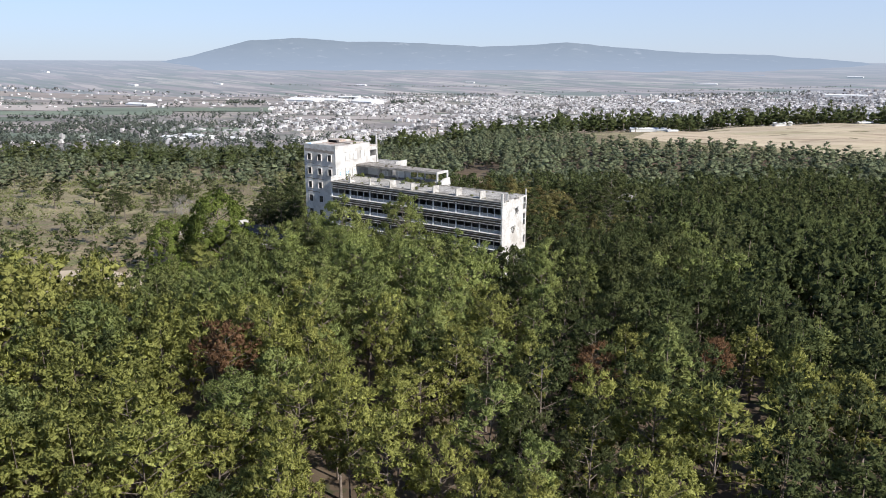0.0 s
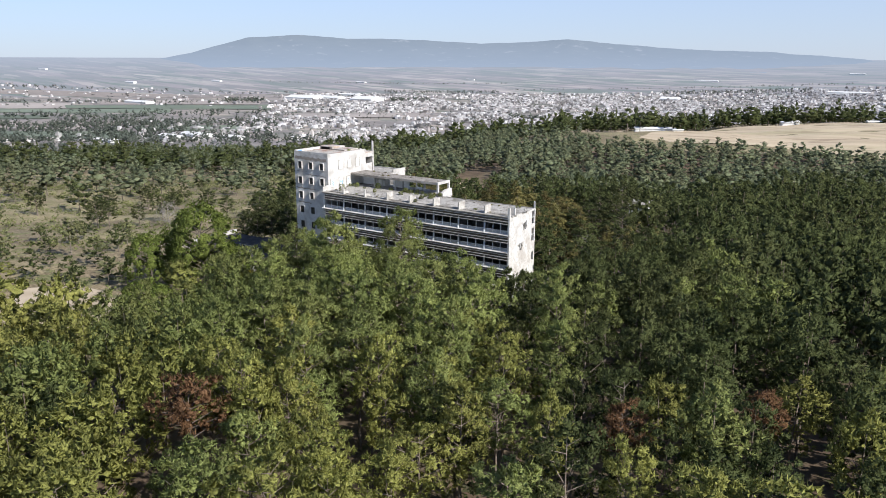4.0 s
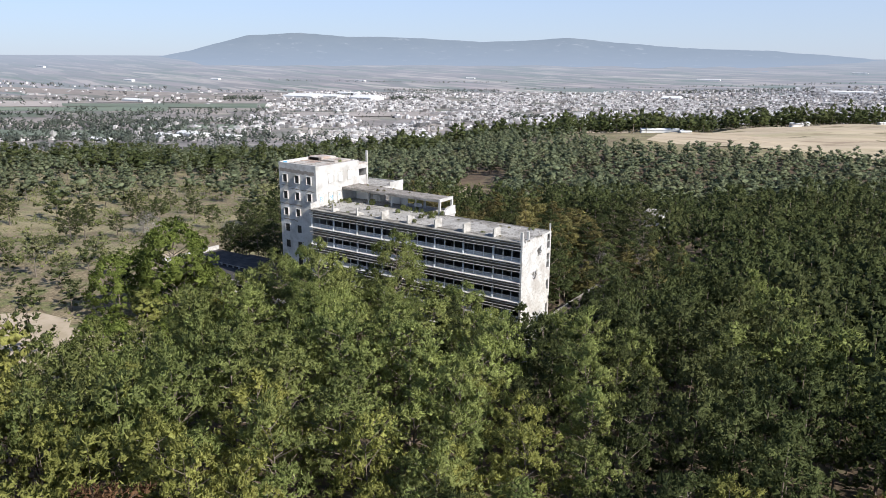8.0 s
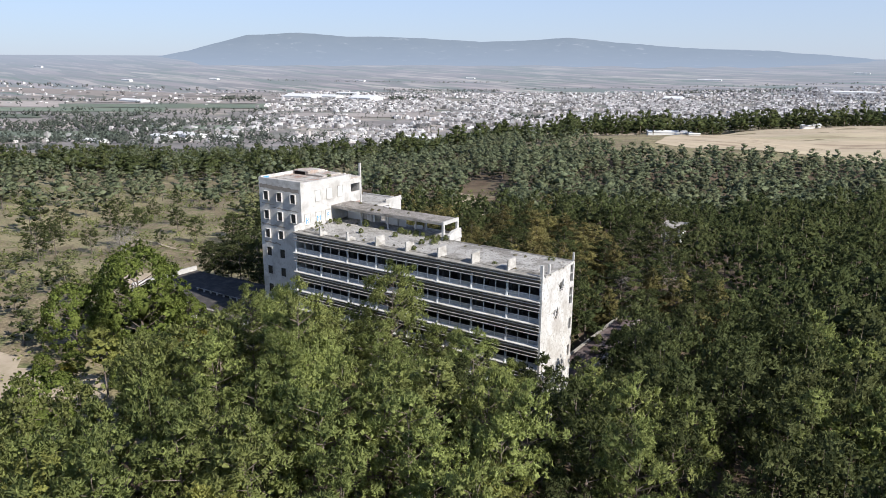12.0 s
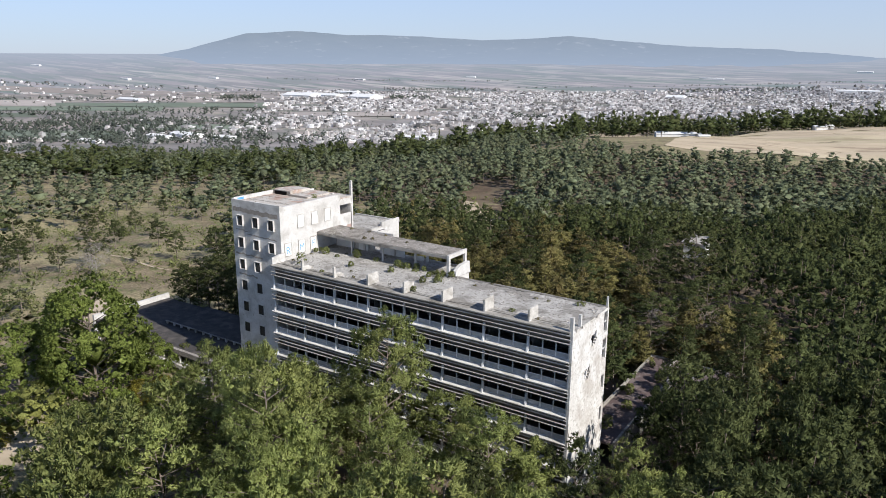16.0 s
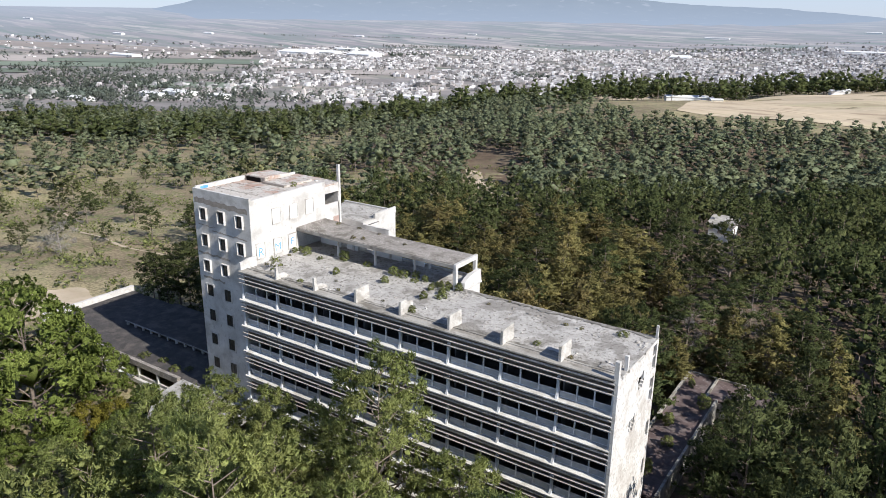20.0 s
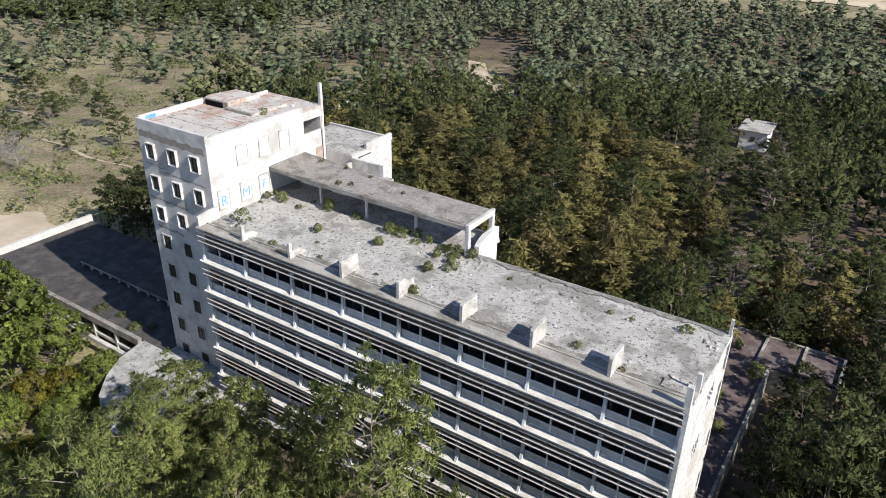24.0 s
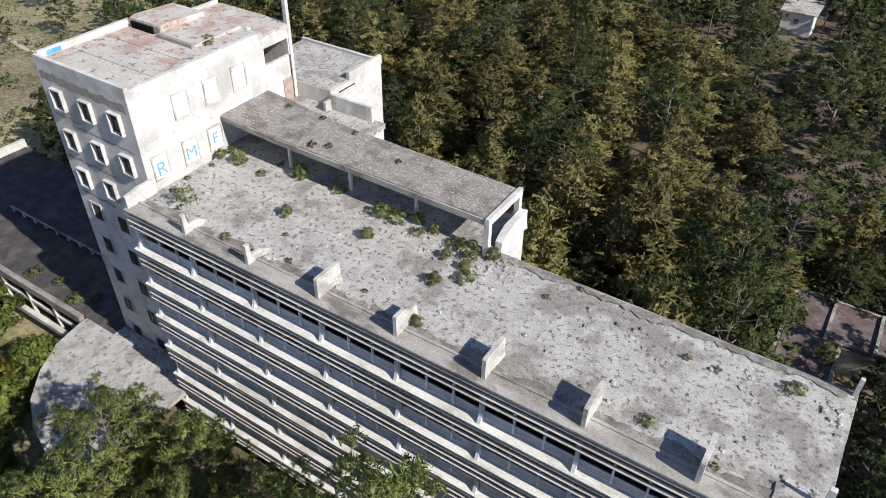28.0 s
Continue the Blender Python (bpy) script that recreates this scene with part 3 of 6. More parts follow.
for k, s in enumerate(SILLS):
    geo = prism([(-0.12, s - 0.20), (-0.14, s - 0.06), (0.0, s - 0.02), (WY, s + 0.03), (WY + 0.18, s + 0.03), (WY + 0.18, s - 0.16), (0.2, s - 0.18)], "x", -0.15, L - 0.3)
    part("ledge", worn(geo, 1.4, 0.014, k), M_LEDGE, hospital, "limewashed projecting ledge")
    head = s + (ST - 1.66 if k else 1.84)
    for b in range(9):
        x = BAY * b if b < 8 else L - 0.42
        if b == 0:
            x = 0.22
        wedge = prism([(0.02, s - 0.02), (0.2, s + 0.5), (0.22, head + 0.3), (WY, head + 0.3), (WY, s)], "x", x - 0.11, x + 0.11)
        post = part("post", wedge, M_POST, hospital)
        if b < 8:
            x0, x1 = x + 0.11, (BAY * (b + 1) if b < 7 else L - 0.42) - 0.11
            win = part("window", boxes((x0, x1, WY + 0.02, WY + 0.10, s + 0.03, s + 0.10)), M_POST, hospital, "steel window band without glass")
            part("parapet_panel", boxes((x0, x1, WY + 0.04, WY + 0.12, s + 0.10, s + 0.62)), M_LOWPANE, win)
            part("rail", boxes((x0, x1, WY, WY + 0.09, s + 0.62, s + 0.69)), M_POST, win)
            part("head_rail", boxes((x0, x1, WY + 0.02, WY + 0.10, head - 0.02, head + 0.06)), M_POST, win)
            for m in (1, 2):
                xm = x0 + (x1 - x0) * m / 3
                part("mullion", boxes((xm - 0.06, xm + 0.06, WY - 0.06, WY + 0.10, s + 0.03, head)), M_POST, win)

# roof fins along the eave
for k in range(1, 8):
    x = BAY * k
    if k <= 2:
        geo = worn(prism([(0.25, 18.9), (0.25, 20.45), (0.55, 20.5), (0.62, 19.6), (1.5, 19.55), (2.2, 19.1), (2.3, 18.9)], "x", x - 0.12, x + 0.12), 0.5, 0.03, k)
    elif k == 4:
        geo = worn(prism([(0.25, 18.9), (0.25, 20.45), (1.1, 20.5), (1.4, 20.2), (2.2, 20.1), (2.45, 18.9)], "x", x - 0.12, x + 0.12), 0.5, 0.03, k)
    else:
        geo = worn(prism([(0.25, 18.9), (0.25, 20.4), (0.4, 20.5), (2.35, 20.5 - 0.06 * (k % 2)), (2.45, 18.9)], "x", x - 0.12, x + 0.12), 0.5, 0.025, k)
    part("roof_fin", geo, M_FIN, hospital, "chipped concrete fin on the roof edge")
part("corner_post", worn(boxes((L - 0.42, L - 0.02, -0.02, 0.4, 18.6, 20.6)), 0.5, 0.03), M_PLASTER, hospital)
part("corner_post", worn(boxes((L - 0.36, L - 0.05, 2.1, 2.4, 18.9, 20.3)), 0.5, 0.03, 4), M_PLASTER, hospital)
part("corner_post", worn(boxes((L - 0.28, L - 0.06, 10.06, 10.3, 18.5, 20.2)), 0.5, 0.03, 8), M_PLASTER, hospital)
part("west_parapet", worn(prism([(0.1, 18.6), (0.1, 19.9), (1.4, 20.1), (2.6, 20.1), (2.6, 18.6)], "x", 0.0, 0.25), 0.6, 0.03, 2), M_PLASTER, hospital)

# ---- tower
TX0, TX1, TY0, TY1, TZ = -10.5, -0.5, 2.62, 15.4, 26.83
WROWS = [24.55 - 3.36 * k for k in range(8)]
WCOLS = [-8.70, -5.45, -2.25]
openings = []
for r, z in enumerate(WROWS):
    for c, x in enumerate(WCOLS):
        if c == 2 and r >= 2:
            continue
        openings.append((x - 0.56, x + 0.56, z - 1.52, z, r))


def face_solid(x, z):
    return not any(a < x < b and c < z < d for a, b, c, d, _ in openings)


us = cuts(TX0, TX1 + 0.0, [v for o in openings for v in o[:2]], 1.2)
zz = cuts(LOW, TZ, [v for o in openings for v in o[2:4]], 1.2)
tower = part("tower_front_wall", sheet_wall(us, zz, face_solid, TY0, TY0 + 0.3, "y"), M_PLASTER, hospital, "weathered white tower wall with boxed windows")
for a, b, c, d, r in openings:
    o = 0.30 if r < 3 else 0.06
    t = 0.11
    wide = 0.07 if r < 3 else 0.17
    geo = []
    # a hood whose sides flare out to the face
    for x0, x1 in ((a - wide, a), (b, b + wide)):
        geo.append(boxes((x0, x1, TY0 - o, TY0 + 0.02, c - wide, d + wide)))
    geo.append(boxes((a, b, TY0 - o, TY0 + 0.02, d, d + wide)))
    geo.append(boxes((a, b, TY0 - o, TY0 + 0.02, c - wide, c)))
    win = part("window_hood", join(*geo), M_PLASTER, tower, "white projecting window box" if r < 3 else "dirty plaster window surround")
# dark panes close the openings, interior darkness painted in their colour
for a, b, c, d, r in openings:
    part("dark_pane", boxes((a, b, TY0 + 0.03, TY0 + 0.06, c, d)), M_PANE, tower)
    win = part("window_bars", boxes(((a + b) / 2 - 0.025, (a + b) / 2 + 0.025, TY0 - 0.01, TY0 + 0.025, c, d), (a, b, TY0 - 0.01, TY0 + 0.025, d - 0.55, d - 0.5)), M_DARK, tower, "rusted steel window bars")
part("tower_side_wall", boxes((TX1 - 0.3, TX1, TY0 + 0.3, TY1, LOW, 26.4)), M_PLASTER, hospital, "sunlit white tower side wall")
part("tower_west_wall", boxes((TX0, TX0 + 0.3, TY0 + 0.3, TY1 - 4.5, LOW, TZ + 0.15)), M_PLASTER, hospital)
part("tower_west_wall", boxes((TX0, TX0 + 0.3, TY1 - 4.5, TY1 + 4.5, LOW, 25.9)), M_PLASTER, hospital)
part("tower_back_wall", boxes((TX0 + 0.3, TX1 - 1.5, TY1 + 4.2, TY1 + 4.5, LOW, 25.4)), M_PLASTER, hospital)
part("tower_roof", worn(boxes((TX0 + 0.3, TX1 - 0.02, TY0 + 0.3, TY1 + 0.1, 26.0, 26.45)), 0.8, 0.03), M_TOWERROOF, hospital, "worn reddish tower roof screed")
for y in (5.6, 8.6):
    part("roof_ridge", worn(boxes((TX0 + 0.4, TX1 - 0.4, y - 0.18, y + 0.18, 26.4, 26.52)), 0.6, 0.02, y), M_TOWERROOF, hospital)
part("east_kerb", worn(boxes((TX1 - 0.32, TX1 + 0.02, TY0 + 0.1, TY1, 26.3, 26.6)), 0.7, 0.02), M_PLASTER, hospital)
for r, z in enumerate(WROWS + [WROWS[-1] - 3.36]):
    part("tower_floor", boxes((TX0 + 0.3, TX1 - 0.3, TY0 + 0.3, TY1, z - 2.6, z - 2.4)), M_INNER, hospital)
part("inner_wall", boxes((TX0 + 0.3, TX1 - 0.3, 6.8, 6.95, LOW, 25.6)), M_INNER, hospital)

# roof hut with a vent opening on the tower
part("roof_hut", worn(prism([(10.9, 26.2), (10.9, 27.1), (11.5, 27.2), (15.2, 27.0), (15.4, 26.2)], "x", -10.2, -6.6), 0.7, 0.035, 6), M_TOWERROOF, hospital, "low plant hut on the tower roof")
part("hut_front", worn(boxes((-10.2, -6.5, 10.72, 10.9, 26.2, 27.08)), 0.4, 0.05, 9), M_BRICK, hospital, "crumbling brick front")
# solid block, its black colour stands for the vent's unlit inside
part("hut_vent", boxes((-9.7, -7.2, 10.55, 10.7, 26.46, 26.98)), M_VOID, hospital, "vent opening shown by a black-painted block")
part("hut_step", worn(boxes((-6.5, -2.6, 10.3, 10.6, 26.3, 26.72)), 0.4, 0.05, 11), M_BRICK, hospital)
part("hut_shelf", worn(boxes((-6.5, -2.6, 10.6, 15.3, 26.2, 26.68)), 0.7, 0.03, 12), M_TOWERROOF, hospital)

# slot storey behind the side wall, with the tall mast post
part("slot_wall", boxes((-2.3, -2.0, TY1, 20.0, LOW, 22.9)), M_PLASTER, hospital)
part("slot_lintel", worn(boxes((-2.5, -1.95, TY1, 20.1, 24.4, 25.4)), 0.7, 0.02), M_PLASTER, hospital)
part("slot_roof", worn(boxes((TX0 + 0.3, -1.95, TY1, 20.1, 25.2, 25.6)), 0.8, 0.03), M_TOWERROOF, hospital)
part("slot_floor", boxes((TX0 + 0.3, -2.3, TY1, 20.0, 22.2, 22.4)), M_INNER, hospital)
part("slot_jog", boxes((-2.3, -0.8, TY1 - 0.3, TY1, LOW, 26.0)), M_PLASTER, hospital)
part("slot_pier", worn(boxes((-2.2, -1.9, TY1 - 0.1, TY1 + 0.3, 22.9, 26.6)), 0.5, 0.03), M_PLASTER, hospital)
part("mast_post", worn(boxes((-2.25, -1.9, 19.7, 20.05, 18.0, 28.0)), 0.9, 0.02), M_PLASTER, hospital, "tall bare concrete post")
part("doorway", boxes((-1.98, -1.94, 18.5, 19.6, 18.95, 21.0)), M_RUSTDOOR, hospital, "reddish graffitied doorway")

# blind windows and graffiti on the sunlit side
for y, z in ((6.75, 24.0), (9.65, 24.0), (12.45, 24.0), (3.95, 20.25), (6.75, 20.2), (9.2, 20.2)):
    w, h = 0.62, 0.9
    fr = part("blind_window", join(boxes((TX1, TX1 + 0.10, y - w - 0.12, y - w, z - h - 0.12, z + h + 0.12)), boxes((TX1, TX1 + 0.10, y + w, y + w + 0.12, z - h - 0.12, z + h + 0.12)),
                                   boxes((TX1, TX1 + 0.10, y - w, y + w, z + h, z + h + 0.12)), boxes((TX1, TX1 + 0.10, y - w, y + w, z - h - 0.12, z - h))), M_FIN, hospital, "walled-up window with a raised frame")
    part("infill", boxes((TX1 + 0.004, TX1 + 0.03, y - w, y + w, z - h, z + h)), M_PANEL, fr)
for letter, y, z, size in (("R", 3.5, 19.55, 1.55), ("M", 6.2, 19.6, 1.4), ("F", 8.85, 19.75, 1.3)):
    cu = bpy.data.curves.new("graffiti", "FONT")
    cu.body = letter
    cu.size = size
    cu.extrude = 0.006
    cu.materials.append(M_BLUE)
    tx = new("graffiti_letter", cu)
    tx.matrix_world = pose(TX1 + 0.045, y, z, 90, 0, 90)
    tx.parent = hospital
    tagged(tx, "blue spray-painted letter")
blue_smear = part("paint_patch", worn(boxes((TX0 + 0.30, TX0 + 0.33, TY0 + 0.9, TY0 + 2.1, 26.5, 26.85)), 0.5, 0.008), M_BLUE, hospital)

# spalled bands on the tower front, laid on as thin rough layers
for z0, z1, x0, x1, sd in ((25.1, 25.75, -10.3, -0.9, 1), (18.55, 18.8, -10.3, -4.5, 2), (21.75, 21.9, -7.5, -1.2, 3), (15.35, 15.6, -9.8, -5.8, 4), (22.3, 22.42, -9.9, -6.9, 5)):
    pts_up, pts_dn = [], []
    n = 36
    for i in range(n + 1):
        x = x0 + (x1 - x0) * i / n
        w = 0.18 * noise.noise(Vector((x * 1.1, sd * 3.0, 0))) + 0.08 * noise.noise(Vector((x * 4, sd, 2)))
        slope = -0.03 * (x - x0)
        pts_up.append((x, z1 + slope + w + 0.12 * noise.noise(Vector((x * 2.6, sd, 5)))))
        pts_dn.append((x, z0 + slope + w))
    vs = [(x, TY0 - 0.012, max(z, dz + 0.01)) for (x, z), (_, dz) in zip(pts_up, pts_dn)] + [(x, TY0 - 0.012, z) for x, z in pts_dn]
    fs = [(i + 1, i, n + 1 + i, n + 2 + i) for i in range(n)]
    part("spalled_band", (vs, [f[::-1] for f in fs]), M_BRICK, tower, "spalled plaster showing rough masonry")

# ---- rear wing with the open canopy on its roof
part("rear_wing_wall", boxes((-0.5, 24.0, D, 14.2, LOW, 18.5)), M_PLASTER, hospital)
part("rear_deck", worn(boxes((-0.5, 24.1, D - 0.1, 14.25, 18.5, 18.96)), 0.9, 0.03), M_ROOF, hospital)
part("canopy_roof", worn(prism([(-0.4, 10.1), (6.4, 9.75), (23.5, 9.6), (23.5, 13.75), (9.0, 14.0), (-0.4, 15.2)], "z", 21.42, 21.80), 0.7, 0.035, 2), M_CANOPY, hospital, "gravelly concrete canopy slab")
part("canopy_fascia", worn(prism([(-0.4, 9.95), (6.4, 9.6), (23.5, 9.45), (23.5, 9.62), (6.4, 9.77), (-0.4, 10.12)], "z", 21.33, 21.74), 0.7, 0.03, 7), M_EAVE, hospital)
part("canopy_back_wall", worn(boxes((-0.3, 7.4, 13.95, 14.2, 18.5, 21.35)), 1.5, 0.02, 4), M_FIN, hospital, "shaded grey wall under the canopy")
part("canopy_kerb", worn(boxes((7.4, 23.4, 13.95, 14.2, 18.5, 19.25)), 0.6, 0.05, 14), M_FIN, hospital, "broken kerb behind the canopy")
part("canopy_beam", worn(boxes((7.4, 23.5, 13.6, 13.85, 21.05, 21.42)), 1.0, 0.02, 15), M_EAVE, hospital)
part("canopy_end_beam", worn(boxes((23.5, 23.8, 9.4, 13.9, 21.35, 21.9)), 0.6, 0.025, 8), M_PLASTER, hospital)
for x, y, w in ((5.8, 10.7, 0.11), (11.6, 10.7, 0.11), (17.4, 10.7, 0.11), (23.6, 9.65, 0.19), (23.6, 13.7, 0.19), (5.8, 13.6, 0.15), (11.6, 13.6, 0.15), (17.4, 13.6, 0.15)):
    part("canopy_post", worn(boxes((x - w, x + w, y - w, y + w, 18.8, 21.5)), 0.7, 0.015, x), M_PLASTER, hospital)
for x0, x1, z1 in ((0.2, 3.6, 20.6), (4.6, 6.4, 20.1), (8.8, 13.2, 20.9), (15.0, 16.6, 19.6)):
    part("canopy_back_wall", worn(boxes((x0, x1, 13.62, 13.8, 18.9, z1)), 0.4, 0.05, x0), M_PANEL, hospital, "broken white back wall")
part("corner_rubble_wall", worn(prism([(10.6, 18.6), (10.6, 19.5), (11.8, 20.1), (14.0, 20.2), (14.2, 18.6)], "x", 23.7, 24.2), 0.4, 0.06, 3), M_PLASTER, hospital)
part("stair_block", worn(boxes((-7.6, 1.9, 20.1, 27.3, LOW, 20.4)), 1.2, 0.02, 3), M_PLASTER, hospital, "lower white stair block")
part("stair_block_roof", worn(boxes((-7.4, 1.7, 20.2, 27.1, 20.4, 20.46)), 0.8, 0.02, 4), M_ROOF, hospital)
# panel on the wall, painted black for the opening's unlit inside
part("stair_opening", boxes((1.86, 1.94, 21.2, 23.4, 18.7, 19.9)), M_VOID, hospital, "stair block opening shown by a black-painted panel")
part("stair_parapet", worn(boxes((1.62, 1.96, 22.6, 27.3, 20.4, 21.15)), 0.6, 0.05, 16), M_PLASTER, hospital, "broken white parapet")
part("link_wall", worn(boxes((1.9, 2.2, 19.0, 24.0, 18.9, 19.8)), 0.6, 0.05, 4), M_PLASTER, hospital)
part("link_wall", worn(boxes((2.2, 6.6, 19.7, 20.0, 18.5, 20.3)), 0.5, 0.06, 5), M_PLASTER, hospital)
part("link_beam", worn(boxes((3.0, 7.4, 16.2, 16.5, 18.6, 19.7)), 0.5, 0.05, 6), M_PLASTER, hospital)
part("link_stub", worn(boxes((2.4, 2.7, 16.0, 16.3, 18.6, 20.2)), 0.5, 0.03, 7), M_PLASTER, hospital)
part("parapet_rim", worn(boxes((-7.6, 1.95, 27.1, 27.4, 20.3, 20.7)), 0.6, 0.04, 8), M_PLASTER, hospital)
part("link_roof", worn(boxes((-2.0, 7.6, 14.2, 20.2, 18.5, 18.95)), 0.9, 0.03, 4), M_ROOF, hospital)
part("link_block", boxes((-2.0, 7.5, 14.3, 20.1, LOW, 18.5)), M_PLASTER, hospital)

# ---- low annex west of the tower, with its terrace
annex = thing("low_annex", "low flat-roofed annex in the tower's shadow with an open colonnade", "building")
part("annex_roof", worn(boxes((-48.8, -38.0, 1.2, 17.0, -0.5, -0.02)), 1.6, 0.025), M_SHADOWROOF, annex, "dark roofing, the tower's shadow deepened in its colour")
part("raised_roof", worn(boxes((-37.0, TX0 - 0.02, 7.9, 17.0, -0.02, 0.42)), 1.6, 0.02, 2), M_SHADOWROOF, annex)
part("annex_roof", worn(boxes((-38.0, TX0 - 0.02, 1.2, 17.0, -0.5, -0.03)), 1.6, 0.02), M_SHADOWROOF, annex, "dark roofing, the tower's shadow deepened in its colour")
for k in range(13):
    part("kerb_block", boxes((-36.6 + 2.0 * k, -36.3 + 2.0 * k, 7.62, 7.9, -0.02, 0.5)), M_PLASTER, annex)
part("kerb_rail", boxes((-37.0, TX0 - 0.4, 7.66, 7.86, 0.42, 0.54)), M_EAVE, annex)
part("west_parapet", worn(boxes((-49.2, -48.7, 1.0, 17.2, -5.5, 0.95)), 1.0, 0.03), M_PLASTER, annex, "whitewashed parapet wall")
part("front_fascia", worn(boxes((-34.0, -15.0, 0.7, 1.25, -0.75, 0.10)), 0.8, 0.04), M_CANOPY, annex)
part("lower_beam", worn(boxes((-34.0, -14.4, -0.6, -0.1, -2.3, -1.75)), 0.8, 0.03), M_LEDGE, annex)
part("lower_beam", worn(boxes((-34.0, -14.4, 0.8, 1.1, -2.5, -2.1)), 0.8, 0.03, 3), M_LEDGE, annex)
for k in range(5):
    part("colonnade_post", boxes((-33.0 + 4.4 * k, -32.7 + 4.4 * k, 0.75, 1.1, -6.0, -0.6)), M_LEDGE, annex)
part("annex_back_wall", boxes((-48.6, TX0, 5.0, 5.3, -6, -0.5)), M_INNER, annex)
part("annex_rear_wall", boxes((-48.6, TX0, 16.6, 16.9, -6, -0.5)), M_PLASTER, annex)
terrace_pts = [(-14.4, 2.5), (-14.5, 0.6), (-13.8, -2.5), (-12.1, -5.3), (-9.8, -7.7), (-7.0, -9.3), (-3.6, -10.3), (0.4, -10.5), (0.4, -0.2), (-0.3, 2.5)]
terrace = thing("terrace_canopy", "curved pale concrete entrance canopy in front of the tower", "canopy")
part("canopy_slab", worn(prism(terrace_pts, "z", -0.45, -0.05), 1.2, 0.02), M_TERRACE, terrace)
for x, y in ((-14.0, -1.5), (-10.5, -6.3), (-5.0, -8.8), (-0.6, -9.3)):
    part("column", boxes((x - 0.2, x + 0.2, y - 0.2, y + 0.2, -6, -0.4)), M_LEDGE, terrace)

# ---- ruined single-storey wing behind the end wall
ruin = thing("ruined_outbuilding", "roofed ruin with reddish lichen-covered flat slabs among cedars", "building")
RZ = -0.6
for x0, x1, y0, y1 in ((41.6, 46.4, 13.5, 38.0), (41.4, 45.0, 38.0, 44.6), (45.3, 49.3, 38.4, 44.6), (49.6, 53.4, 38.8, 44.2)):
    part("roof_slab", worn(boxes((x0, x1, y0, y1, RZ - 0.25, RZ)), 0.9, 0.04, x0 + y0), M_REDROOF, ruin)
for spec in ((41.2, 41.5, 13.5, 44.7, -5.5, RZ + 0.35), (46.4, 46.7, 13.5, 38.2, -5.5, RZ + 0.3), (45.0, 45.3, 38.0, 44.6, -5.5, RZ + 0.25), (49.3, 49.6, 38.4, 44.6, -5.5, RZ + 0.3), (53.4, 53.7, 38.6, 44.4, -5.5, RZ + 0.35), (41.5, 53.6, 44.4, 44.7, -5.5, RZ + 0.2), (46.7, 53.4, 38.3, 38.6, -5.5, RZ - 0.3)):
    part("wall", worn(boxes(spec), 0.9, 0.05, spec[0]), M_EAVE, ruin)

# ---- small white house in the wood
hz = -8.0
cottage = thing("small_house", "small white house with a patched flat roof among trees", "house")
part("wall", boxes((19.6, 25.6, 138.5, 144.5, hz - 2, -4.0)), M_PANEL, cottage)
part("roof", worn(prism([(138.1, -4.0), (138.1, -3.8), (145.0, -2.9), (145.0, -3.15)], "x", 19.0, 26.2), 0.9, 0.05), M_ROOF, cottage)
part("window", boxes((22.0, 23.0, 138.42, 138.52, -6.2, -5.2)), M_CRACK, cottage)

# ---- low white remains of a foundation in the open wood
remains = thing("ruined_foundation", "low broken white walls of a ruined foundation in dry grass", "ruin")
for k, (x0, x1, y0, y1, h) in enumerate(((-92, -83, 116.0, 116.5, 0.9), (-92, -91.5, 116.5, 124, 0.7), (-88, -81, 124, 124.5, 1.1), (-83.4, -83, 116.5, 121, 0.6), (-87.6, -87.2, 118, 123, 1.0))):
    part("wall", worn(boxes((x0, x1, y0, y1, g0(x0, y0) - 0.8, g0(x0, y0) + h)), 0.8, 0.10, k), M_PLASTER, remains)

